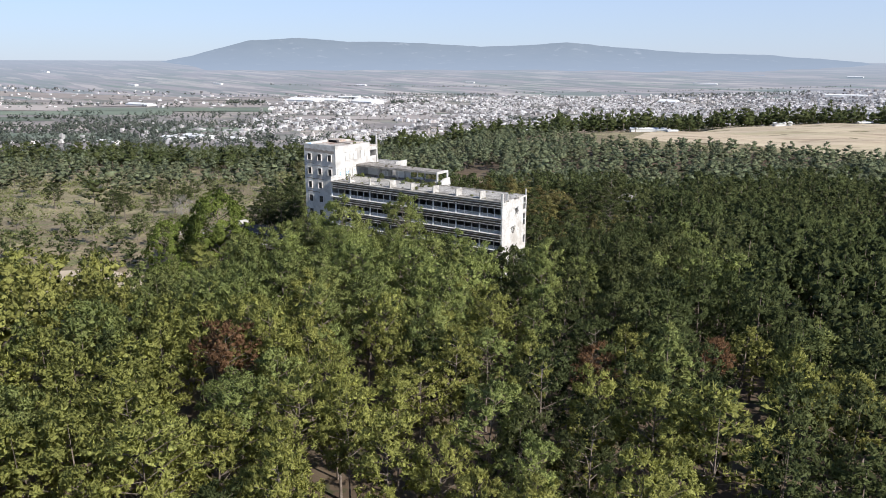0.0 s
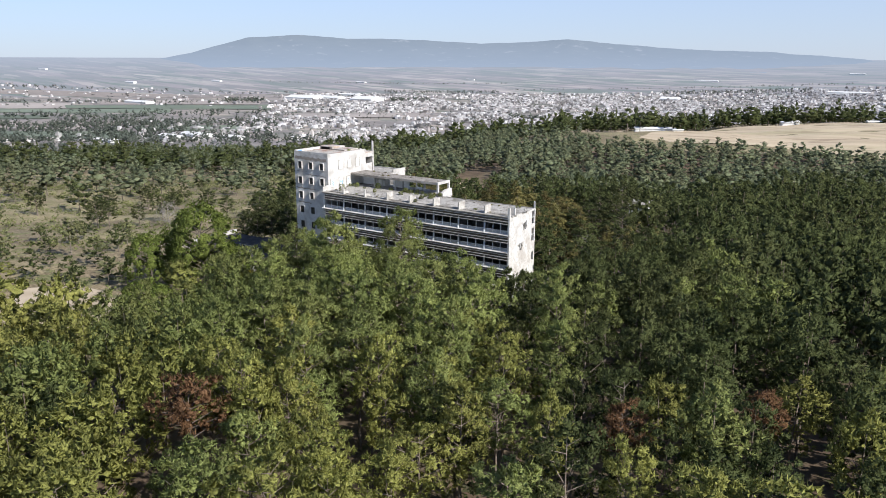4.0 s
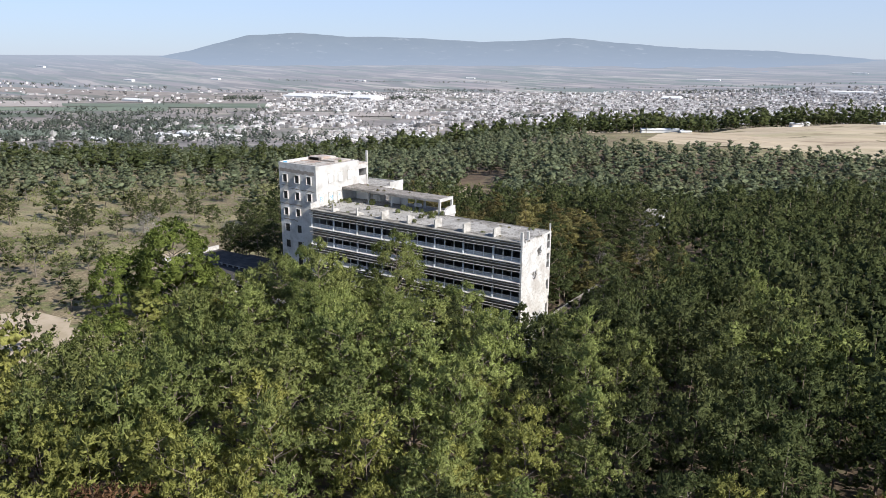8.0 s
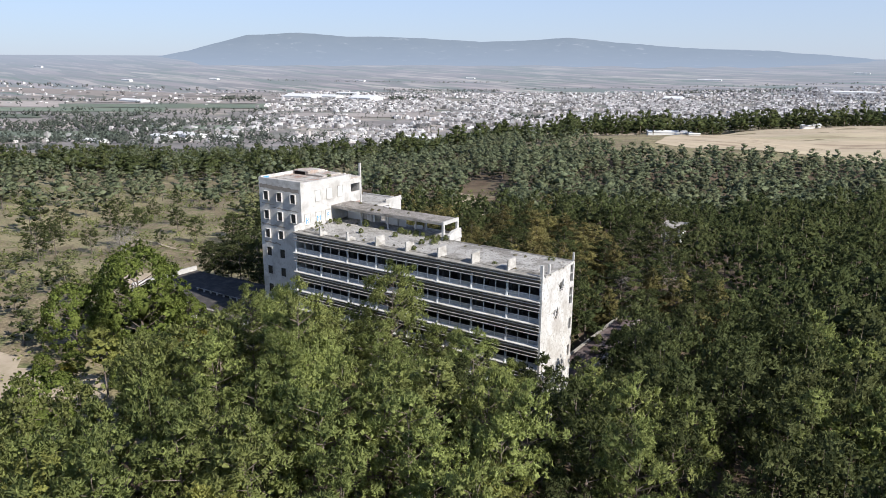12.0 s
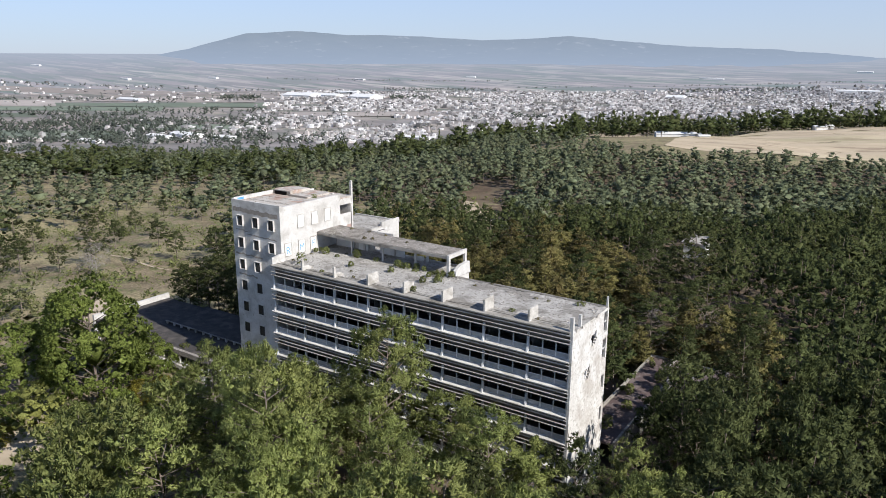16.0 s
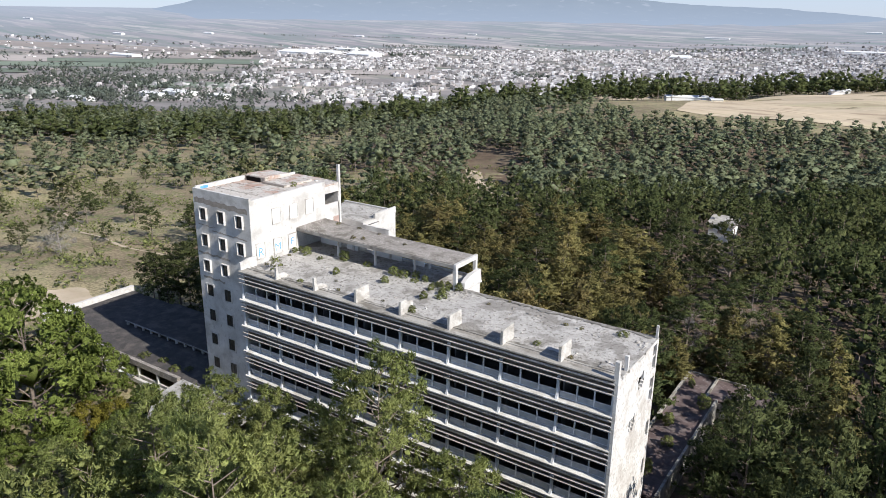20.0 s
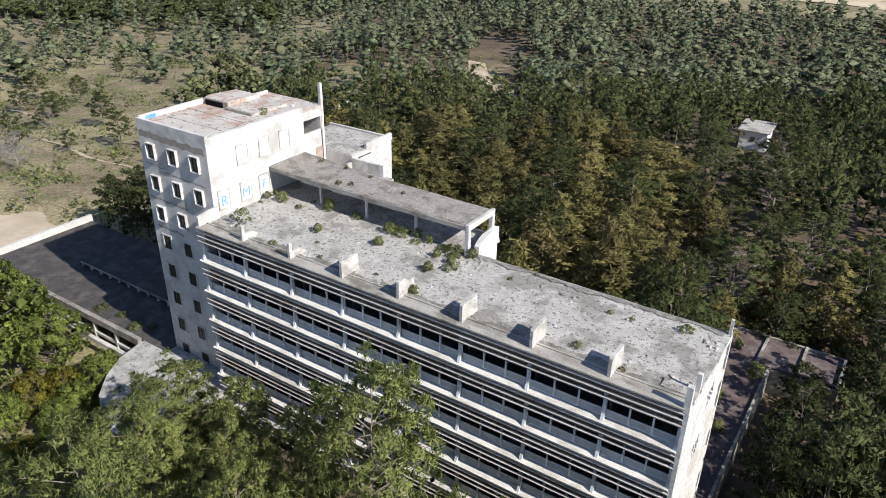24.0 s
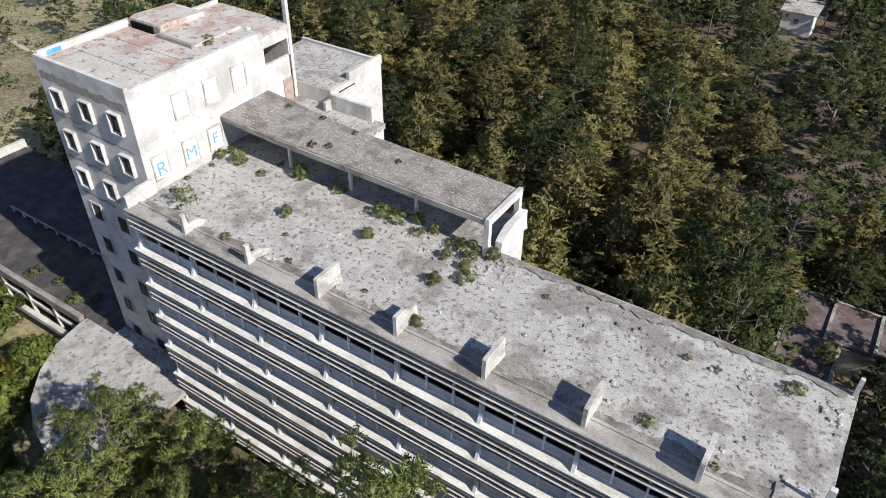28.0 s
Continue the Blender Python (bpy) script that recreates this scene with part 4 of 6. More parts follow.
# ---------------------------------------------------------------- trees
def foliage(rng, centres, outs, rads, sprays, per, length, width, squash=0.75, droop=0.0, core=0.45, spread=0.6, up=0.25, middle=None, rise=0.0):
    """Crown of lobes: every lobe carries sprays of small blades round a dense heart.
    Gives places, triangles and the soft outward normals of the mass."""
    n = len(centres)
    d = rng.normal(size=(n * sprays, 3))
    d = d * 0.8 + np.repeat(outs, sprays, 0) * 1.1
    d[:, 2] += up
    d /= np.linalg.norm(d, axis=1)[:, None]
    shape = np.array([1, 1, squash])
    c0 = np.repeat(centres, sprays, 0)
    lr = np.repeat(rads, sprays)[:, None]
    sc = c0 + d * lr * shape * rng.uniform(0.72, 1.08, (n * sprays, 1))
    if droop:
        sc[:, 2] -= droop * np.hypot(d[:, 0], d[:, 1]) * lr[:, 0]
    # blades of one spray fan out round its own direction
    m = len(sc) * per
    ax = np.repeat(d, per, 0) * (1 - spread) + rng.normal(size=(m, 3)) * spread
    if droop:
        ax[:, 2] -= droop * 0.8
    ax[:, 2] += rise
    ax /= np.linalg.norm(ax, axis=1)[:, None]
    side = np.cross(ax, rng.normal(size=ax.shape))
    side /= np.linalg.norm(side, axis=1)[:, None] + 1e-9
    ln = length * rng.uniform(0.6, 1.25, (m, 1))
    root = np.repeat(sc, per, 0) + rng.normal(size=(m, 3)) * length * 0.22 - ax * ln * 0.35
    tip = root + ax * ln
    w = side * width * rng.uniform(0.7, 1.3, (m, 1))
    out = np.repeat(d, per, 0)
    if middle is not None:
        o2 = root - middle
        o2 /= np.linalg.norm(o2, axis=1)[:, None] + 1e-9
        out = 0.80 * out + 0.55 * o2
    out = out + rng.normal(size=out.shape) * 0.45
    out /= np.linalg.norm(out, axis=1)[:, None]
    face = np.cross(tip - (root - w), (root + w) - (root - w))
    flip = (face * out).sum(1) < 0
    w[flip] *= -1
    v = np.stack([root - w, tip, root + w], 1).reshape(-1, 3)
    nv = np.repeat(out, 3, 0)
    t = np.arange(len(v)).reshape(-1, 3)
    if core:
        pv, pt = puffs(rng, centres, rads * core, False, squash, droop)
        pn = pv - np.repeat(centres, 6, 0)
        pn /= np.linalg.norm(pn, axis=1)[:, None] + 1e-9
        if middle is not None:
            o2 = pv - middle
            pn = 0.6 * pn + 0.8 * o2 / (np.linalg.norm(o2, axis=1)[:, None] + 1e-9) + rng.normal(size=pn.shape) * 0.5
            pn /= np.linalg.norm(pn, axis=1)[:, None] + 1e-9
        t = np.concatenate([t, pt + len(v)])
        v, nv = np.concatenate([v, pv]), np.concatenate([nv, pn])
    return v, t, nv


def leaf_mesh(name, v, t, nv, mat):
    me = tri_mesh(name, v, t, mat)
    me.polygons.foreach_set("use_smooth", np.ones(len(t), dtype=bool))
    me.normals_split_custom_set_from_vertices(nv.tolist())
    return me


OCT_V = np.array([(1, 0, 0), (-1, 0, 0), (0, 1, 0), (0, -1, 0), (0, 0, 1), (0, 0, -1)], float)
OCT_F = np.array([(0, 2, 4), (2, 1, 4), (1, 3, 4), (3, 0, 4), (2, 0, 5), (1, 2, 5), (3, 1, 5), (0, 3, 5)])


def rough_ball():
    """A ball of 42 corners and 80 triangles."""
    bm = bmesh.new()
    bmesh.ops.create_icosphere(bm, subdivisions=2, radius=1.0)
    bm.verts.index_update()
    out = np.array([v.co for v in bm.verts]), np.array([[v.index for v in f.verts] for f in bm.faces])
    bm.free()
    return out


BALL_V, BALL_F = rough_ball()


def puffs(rng, centres, rads, fine=False, squash=0.72, droop=0.0):
    """Dense hearts of the lobes: small dented solids, each turned its own way."""
    bv, bf = (BALL_V, BALL_F) if fine else (OCT_V, OCT_F)
    n, m = len(centres), len(bv)
    v = np.repeat(bv[None], n, 0) * rng.uniform(0.72 if fine else 0.8, 1.12, (n, m, 1))
    a = rng.uniform(0, 6.283, n)
    b = rng.normal(0, 0.6, n)
    ca, sa, cb, sb = np.cos(a), np.sin(a), np.cos(b), np.sin(b)
    x, y, z = v[..., 0], v[..., 1], v[..., 2]
    y, z = cb[:, None] * y - sb[:, None] * z, sb[:, None] * y + cb[:, None] * z
    x, y = ca[:, None] * x - sa[:, None] * y, sa[:, None] * x + ca[:, None] * y
    v = np.stack([x, y, z * squash], -1) * rads[:, None, None]
    if droop:
        v[..., 2] -= droop * np.hypot(v[..., 0], v[..., 1])
    f = bf[None] + (np.arange(n) * m)[:, None, None]
    return (v + centres[:, None]).reshape(-1, 3), f.reshape(-1, 3)


def lobe_places(rng, n, h, r, low=0.42, shape="round"):
    """Lobe centres spread evenly over an uneven egg-shaped or conical crown, and their outward directions."""
    q = (np.arange(n) + 0.5) / n
    a = 2.39996 * np.arange(n) + rng.uniform(0, 6.28) + rng.normal(0, 0.25, n)
    t = np.clip(0.06 + 0.94 * (q if shape == "round" else 1 - np.sqrt(1 - q)) + rng.normal(0, 0.03, n), 0.02, 0.99)
    lob = rng.uniform(0, 6.28, 3)
    prof = np.sqrt(np.clip(1 - ((t - 0.42) / 0.60) ** 2, 0.02, 1)) if shape == "round" else (1.02 - t) ** 0.55
    rad = r * prof * (0.86 + 0.12 * np.sin(2 * a + lob[0]) + 0.10 * np.sin(3 * a + lob[1] + 4 * t)) * rng.uniform(0.72, 1.05, n)
    c = np.stack([rad * np.cos(a), rad * np.sin(a), h * (low + (1 - low) * t)], 1)
    out = np.stack([np.cos(a) * prof, np.sin(a) * prof, (t - 0.42) * 1.7 if shape == "round" else np.full(n, 0.45)], 1)
    return c, out / np.linalg.norm(out, axis=1)[:, None]


def cone_mesh(segments, sides):
    """Tapered limbs: rows of ((start), (end), r0, r1)."""
    vs, ts = [], []
    for p, q, r0, r1 in segments:
        p, q = np.array(p, float), np.array(q, float)
        ax = (q - p) / (np.linalg.norm(q - p) + 1e-9)
        s = np.cross(ax, (0.31, 0.95, 0.1))
        s /= np.linalg.norm(s)
        b = np.cross(ax, s)
        k = len(vs)
        for c, rr in ((p, r0), (q, r1)):
            for i in range(sides):
                an = 6.2832 * i / sides
                vs.append(c + rr * (math.cos(an) * s + math.sin(an) * b))
        for i in range(sides):
            j = (i + 1) % sides
            ts += [(k + i, k + j, k + sides + j), (k + i, k + sides + j, k + sides + i)]
    return np.array(vs), np.array(ts)


def tree_geometry(seed, h, r, lobes, sprays, per, lobe=1.3, length=0.45, width=0.07, low=0.42, shape="round", limbs=14, sides=7, lean=0.03, squash=0.75, droop=0.0, core=0.45, spread=0.6, up=0.25, heart=0.36):
    rng = np.random.default_rng(seed)
    c, outs = lobe_places(rng, lobes, h * 0.97, r - 0.55 * lobe, low, shape)
    rr = rng.uniform(0.7, 1.25, lobes) * lobe
    if shape == "cone":
        rr *= 1.1 - 0.6 * (c[:, 2] / h - low) / (1 - low)
    crown = foliage(rng, c, outs, rr, sprays, per, length, width, squash, droop, core, spread, up, np.array([0, 0, h * (low + (1 - low) * 0.3)]))
    if core and h > 3:
        # the shaded inside of the crown
        hv, ht = puffs(rng, np.array([[0, 0, h * (low + (1 - low) * 0.40)]]), np.array([heart * r]), squash=min(1.2, 0.6 * h * (1 - low) / r))
        hn = hv - np.array([0, 0, h * (low + (1 - low) * 0.40)])
        hn /= np.linalg.norm(hn, axis=1)[:, None]
        crown = (np.concatenate([crown[0], hv]), np.concatenate([crown[1], ht + len(crown[0])]), np.concatenate([crown[2], hn]))
    clumps = lobes
    bend = rng.normal(size=2) * lean * h
    seg, prev = [], np.array([0, 0, -0.6])
    bits = 5 if sides > 3 else 2
    for k in range(1, bits + 1):
        t = k / bits
        nxt = np.array([bend[0] * t * t, bend[1] * t * t, h * 0.95 * t])
        seg.append((prev, nxt, 0.016 * h * (1.08 - (k - 1) / bits), 0.016 * h * (1.06 - t)))
        prev = nxt
    for k in rng.choice(clumps, min(limbs, clumps), replace=False):
        z = max(h * low * 0.85, c[k, 2] - 0.45 * np.hypot(*c[k, :2]) - 0.5)
        t = z / (h * 0.95)
        seg.append(((bend[0] * t * t, bend[1] * t * t, z), c[k], 0.005 * h, 0.0015 * h))
    tv, tt = cone_mesh(seg, sides)
    return (tv, tt), crown


def limbed_geometry(seed, h, r, limbs, tufts, sprays, per, tuft=0.85, length=0.5, width=0.06, low=0.38, shape="dome", sides=5, lean=0.02, squash=0.8, core=0.5, spread=0.5, up=0.3, wood=None, heart=0.0):
    """A conifer: limbs in a spiral round the stem, each carrying tufts of needles over its outer part. dome: rising limbs and a
    rounded top; cone: tiers of level, drooping limbs."""
    rng = np.random.default_rng(seed)
    q = (np.arange(limbs) + 0.5) / limbs
    dome = shape == "dome"
    t = q if dome else 1 - (1 - q) ** 0.60
    az = 2.39996 * np.arange(limbs) + rng.uniform(0, 6.28) + rng.normal(0, 0.3, limbs)
    if dome:
        prof = np.where(t < 0.25, 0.78 + 0.88 * t, np.sqrt(np.clip(1 - ((t - 0.25) / 0.84) ** 2, 0.03, 1)))
    else:
        prof = (1.03 - t) ** 0.72
    sway = rng.uniform(0, 6.28, 2)
    ln = r * prof * rng.uniform(0.70, 1.06, limbs) * (1 + 0.13 * np.sin(2 * az + sway[0]) + 0.09 * np.sin(3 * az + sway[1]))
    bend = rng.normal(size=2) * lean * h
    tip_z = h * (low + (0.96 - low) * t) + rng.normal(0, 0.02 * h, limbs)
    foot_z = tip_z - ln * 0.55 if dome else tip_z + ln * 0.22
    foot_z = np.clip(foot_z, 0.15 * h, 0.95 * h)
    f = foot_z / (0.95 * h)
    foot = np.stack([bend[0] * f * f, bend[1] * f * f, foot_z], 1)
    way_ = np.stack([np.cos(az), np.sin(az)], 1)
    tip = np.concatenate([way_ * ln[:, None] + foot[:, :2], tip_z[:, None]], 1)
    fr = np.linspace(0.50 if dome else 0.30, 1.0, tufts)
    c = (foot[:, None] + (tip - foot)[:, None] * fr[None, :, None])
    c = c + rng.normal(size=c.shape) * (0.10 * ln[:, None, None] + 0.12) * np.array([1, 1, 0.6 if dome else 0.25])
    outs = np.concatenate([way_ * (0.75 * prof + 0.1)[:, None], (0.30 + 0.65 * t)[:, None]], 1)
    outs = np.repeat(outs[:, None], tufts, 1).reshape(-1, 3)
    rr = (tuft * rng.uniform(0.72, 1.2, (limbs, tufts)) * (1.18 - 0.35 * fr[None])).ravel()
    c = c.reshape(-1, 3)
    if not dome:
        rr *= np.repeat(0.55 + 0.5 * prof, tufts)
    crest = np.array([[bend[0], bend[1], h * 0.97]]) + rng.normal(size=(3, 3)) * np.array([0.09 * r, 0.09 * r, 0.25])
    c, rr = np.concatenate([c, crest]), np.concatenate([rr, np.full(3, tuft * (0.8 if dome else 0.45))])
    outs = np.concatenate([outs, np.tile([[0, 0, 1.0]], (3, 1))])
    outs /= np.linalg.norm(outs, axis=1)[:, None]
    crown = foliage(rng, c, outs, rr, sprays, per, length, width, squash, 0.0 if dome else 0.25, core, spread, up, np.array([0, 0, h * (low + (1 - low) * 0.3)]), 0.2 if dome else 0.0)
    if heart:
        # the dense inside of the crown
        mid = np.array([[bend[0] * 0.4, bend[1] * 0.4, h * (low + (0.97 - low) * (0.42 if dome else 0.30))]])
        hv, ht = puffs(rng, mid, np.array([heart * r]), sides > 3, squash=0.46 * h * (1 - low) / r)
        hn = (hv - mid) / np.linalg.norm(hv - mid, axis=1)[:, None] + rng.normal(size=hv.shape) * 0.6
        hn /= np.linalg.norm(hn, axis=1)[:, None]
        crown = (np.concatenate([crown[0], hv]), np.concatenate([crown[1], ht + len(crown[0])]), np.concatenate([crown[2], hn]))
    seg, prev = [], np.array([0, 0, -0.6])
    bits = 4 if sides > 3 else 2
    for k in range(1, bits + 1):
        g = k / bits
        nxt = np.array([bend[0] * g * g, bend[1] * g * g, h * 0.95 * g])
        seg.append((prev, nxt, 0.012 * h * (1.08 - (k - 1) / bits), 0.012 * h * (1.06 - g)))
        prev = nxt
    for k in range(limbs if wood is None else min(wood, limbs)):
        seg.append((foot[k], tip[k], 0.0045 * h * (1.1 - 0.6 * t[k]), 0.0012 * h))
    return cone_mesh(seg, sides), crown


def tree_proto(name, label, category, crown_mat, seed, group="", bark=None, **kw):
    (tv, tt), leaves = (limbed_geometry if "tufts" in kw else tree_geometry)(seed, **kw)
    ob = thing(name, label, category, group)
    part("trunk", tri_mesh("trunk", tv, tt, bark or M_BARK), None, ob)
    part("crown", leaf_mesh("crown", *leaves, crown_mat), None, ob)
    return ob


def plant(proto, x, y, size=1.0, turn=0.0, sink=0.0, z=None):
    m = Matrix.Translation((x, y, (g0(x, y) if z is None else z) - sink)) @ Euler((0, 0, turn)).to_matrix().to_4x4()
    ob = copy_thing(proto, m)
    ob.scale = (size, size, size * random.uniform(0.94, 1.06))
    return ob


def retire(proto):
    for o in (*proto.children_recursive, proto):
        bpy.data.objects.remove(o)


def scatter(name, label, category, crown_mat, spots, variants, rng, bark=True):
    """A wood too large to count: many trees joined into one mesh of crowns with their stems."""
    cvs, cts, cns, tvs, tts, k, q = [], [], [], [], [], 0, 0
    for x, y, s, tall in spots:
        (tv, tt), (cv, ct, cn) = variants[rng.integers(len(variants))]
        a = rng.uniform(0, 6.283)
        rot = np.array([[math.cos(a), -math.sin(a), 0], [math.sin(a), math.cos(a), 0], [0, 0, 1]])
        o = np.array([x, y, g0(x, y)])
        sc = np.array([s, s, tall])
        cvs.append((cv @ rot.T) * sc + o)
        cts.append(ct + k)
        cns.append(cn @ rot.T)
        k += len(cv)
        if bark:
            tvs.append((tv @ rot.T) * sc + o)
            tts.append(tt + q)
            q += len(tv)
    ob = tagged(new(name, leaf_mesh(name, np.concatenate(cvs), np.concatenate(cts), np.concatenate(cns), crown_mat)), label, category, kind="stuff")
    if bark:
        part("trunks", tri_mesh("trunks", np.concatenate(tvs), np.concatenate(tts), M_BARK), None, ob)
    return ob


def to_uv(x, y):
    return FX * x + FY * y, FY * x - FX * y


def to_xy(u, v):
    return FX * u + FY * v, FY * u - FX * v


KEEP_OUT = [(-2, 54, -6.5, 15), (-12, 9, 0, 29), (-51, -8, -2, 19), (-17, 2, -11.5, 4), (40, 52.5, 12, 46), (16.5, 27, 131, 146)]
CLEAR = [(-84, 190, 9), (-71, 178, 9), (-62, 168, 8), (-92, 201, 8), (-87, 121, 9), (-6, 79, 5), (-10, 84, 4), (26, 135, 7), (30, 128, 6), (34, 121, 5), (24, 140, 8), (-34, -30, 12), (-26, -20, 9), (-46, -38, 13), (-62, 14, 17), (-72, 20, 16)]


def open_ground(x, y):
    for a, b, c, d in KEEP_OUT:
        if a < x < b and c < y < d:
            return True
    # gaps in the wood in front of the small house and of the sandy track
    for a, b, far, half, qx, qy in ((22.6, 139.0, 44, 5.6, 56, -50), (-62, 168, 36, 6.5, 56, -50), (-80, 187, 34, 6.5, 56, -50), (-87, 121, 26, 6.0, 50, -36), (-6, 79, 12, 4.0, 50, -36), (-21, -1, 40, 5.0, 89, -88), (-19, -1, 24, 4.5, 60, -50)):
        ex, ey = qx - a, qy - b
        el = math.hypot(ex, ey)
        along, across = (ex * (x - a) + ey * (y - b)) / el, (ey * (x - a) - ex * (y - b)) / el
        if 0 < along < far and abs(across) < half:
            return True
    return any(math.hypot(x - a, y - b) < r for a, b, r in CLEAR)


rng = np.random.default_rng(11)
spots_near, spots_mid, spots_far = [], [], []
grid = {}


def free_spot(x, y, d):
    i, j = int(x // 6), int(y // 6)
    for a in range(i - 2, i + 3):
        for b in range(j - 2, j + 3):
            for px, py in grid.get((a, b), ()):
                if (px - x) ** 2 + (py - y) ** 2 < d * d:
                    return False
    return True


def occupy(x, y):
    grid.setdefault((int(x // 6), int(y // 6)), []).append((x, y))


# ---- trees that stand out by their place
NEAR = dict(limbs=26, tufts=3, sprays=8, per=7, tuft=0.90, length=0.46, width=0.066, core=0.36, sides=4)
SIDE = dict(limbs=24, tufts=3, sprays=6, per=5, tuft=0.94, length=0.56, width=0.088, core=0.38, sides=3, wood=8)
FINE = dict(limbs=44, tufts=4, sprays=11, per=9, tuft=0.82, length=0.40, width=0.036, core=0.30, sides=5)
pines = [tree_proto("pine_tree", "tall olive-green pine with a rounded open crown" if k < 6 else "tall green pine with a rounded open crown", "tree", M_PINE if k < 6 else M_PINE_GREEN, 20 + k, "pines of the hillside wood",
                    h=15, r=rr, low=lo, **NEAR) for k, (rr, lo) in enumerate(((3.5, 0.50), (3.2, 0.54), (3.8, 0.52), (3.4, 0.47), (3.0, 0.55), (3.6, 0.50)) * 2)]
dark_pines = [tree_proto("pine_tree", "deep green pine with a dense crown", "tree", M_PINE_DARK, 40 + k, "pines of the hillside wood", h=15, r=rr, low=0.36, **NEAR) for k, rr in enumerate((3.7, 3.3, 4.0, 3.5))]
red_pine = tree_proto("dying_pine_tree", "dying pine with rust-red needles", "tree", M_RED, 60, h=15, r=2.7, limbs=18, tufts=3, sprays=7, per=6, tuft=0.8, length=0.45, width=0.05, low=0.72, core=0.4, sides=4)
oak = tree_proto("broadleaf_tree", "large spreading broadleaf tree with bright green leaves", "tree", M_OAK, 70, h=17, r=8.2, lobes=110, sprays=26, per=8, lobe=1.5, length=0.40, width=0.11, low=0.14, limbs=40, squash=0.8, core=0.45, heart=0.3)
cedars = [tree_proto("cedar_tree", "bronze-tinged cedar with drooping sprays", "tree", M_CEDAR, 80 + k, "cedars behind the block", h=15, r=rr, limbs=44, tufts=4, sprays=4, per=4, tuft=1.15, length=0.85, width=0.12, low=0.06, shape="cone", sides=4, squash=0.5, spread=0.42, core=0.45, up=0.05, wood=10) for k, rr in enumerate((5.2, 4.6, 5.7))]
fine_pines = [tree_proto("pine_tree", "tall green pine with a rounded open crown", "tree", M_PINE_GREEN, 50 + k, "pines of the hillside wood", h=16, r=rr, low=lo, **FINE) for k, (rr, lo) in enumerate(((4.2, 0.40), (3.8, 0.44), (4.5, 0.42)))]
bare = tree_proto("leafless_tree", "grey leafless tree with fine bare twigs", "tree", M_DEADWOOD, 90, "", M_DEADWOOD, h=8, r=4.6, lobes=30, sprays=9, per=8, lobe=1.2, length=1.0, width=0.018, low=0.25, limbs=30, core=0)

for x, y, top, kind, size in ((27.7, -9.6, 19.6, 2, 1.25), (26.6, -26.0, 21.5, 0, 1.25), (33.0, -33.0, 18.0, 1, 1.15), (14.0, -22.0, 17.0, 3, 1.2), (5.0, -9.5, 10.5, 5, 1.0), (8.5, -14.5, 12.5, 2, 1.05), (11.5, -6.8, 10.0, 3, 0.85), (4.5, -17.5, 9.0, 0, 0.9), (-5.5, -21.0, 5.5, 1, 0.7), (56.0, 31.0, 8.5, 3, 0.85), (55.5, 23.0, 8.0, 4, 0.85), (50.6, 15.5, 7.6, 1, 0.75), (50.2, 20.5, 6.6, 0, 0.7), (51.2, 26.5, 7.4, 2, 0.75), (50.4, 32.5, 5.6, 1, 0.65), (54.0, 17.5, 7.8, 0, 0.8),
                              (36.5, -9.0, 13.0, 4, 1.0), (43.6, -13.8, 15.2, 0, 1.1), (51.5, -10.0, 13.4, 1, 1.0), (19.5, -7.0, 10.5, 4, 0.9), (14.5, -10.5, 11.0, 1, 0.85), (31.5, -17.0, 14.5, 5, 1.0),
                              (47.0, -22.0, 16.0, 3, 1.1), (39.0, -22.0, 15.0, 2, 1.0), (22.0, -16.5, 14.0, 1, 1.0), (55.0, -16.0, 13.0, 2, 1.05), (7.0, -33.0, 13.0, 0, 1.0), (56.0, 0.5, 8.5, 3, 0.8), (58.0, 9.0, 9.5, 1, 0.85)):
    h = (top - g0(x, y)) / 16
    ob = plant(dark_pines[kind % 3] if x > 46 else fine_pines[kind % 3], x, y, 1.0, rng.uniform(0, 6.28))
    ob.scale = (size, size, h)
    occupy(x, y)
for x, y, s in ((-23.5, -14.0, 1.08), (-34.0, -20.0, 0.75), (-38.0, -11.0, 0.66), (-23.5, -4.6, 0.5), (-30.0, -5.5, 0.6), (-2.9, -42.4, 0.72)):
    plant(oak, x, y, s, rng.uniform(0, 6.28))
    for a in np.arange(0, 6.28, 0.7):
        occupy(x + 4.5 * math.cos(a) * s, y + 4.5 * math.sin(a) * s)
    occupy(x, y)
for x, y, top in ((52.1, -75.2, 18.6), (87.8, -53.2, 15.2), (97.7, -41.6, 15.0)):
    plant(red_pine, x, y, (top - g0(x, y)) / 15, rng.uniform(0, 6.28))
    occupy(x, y)
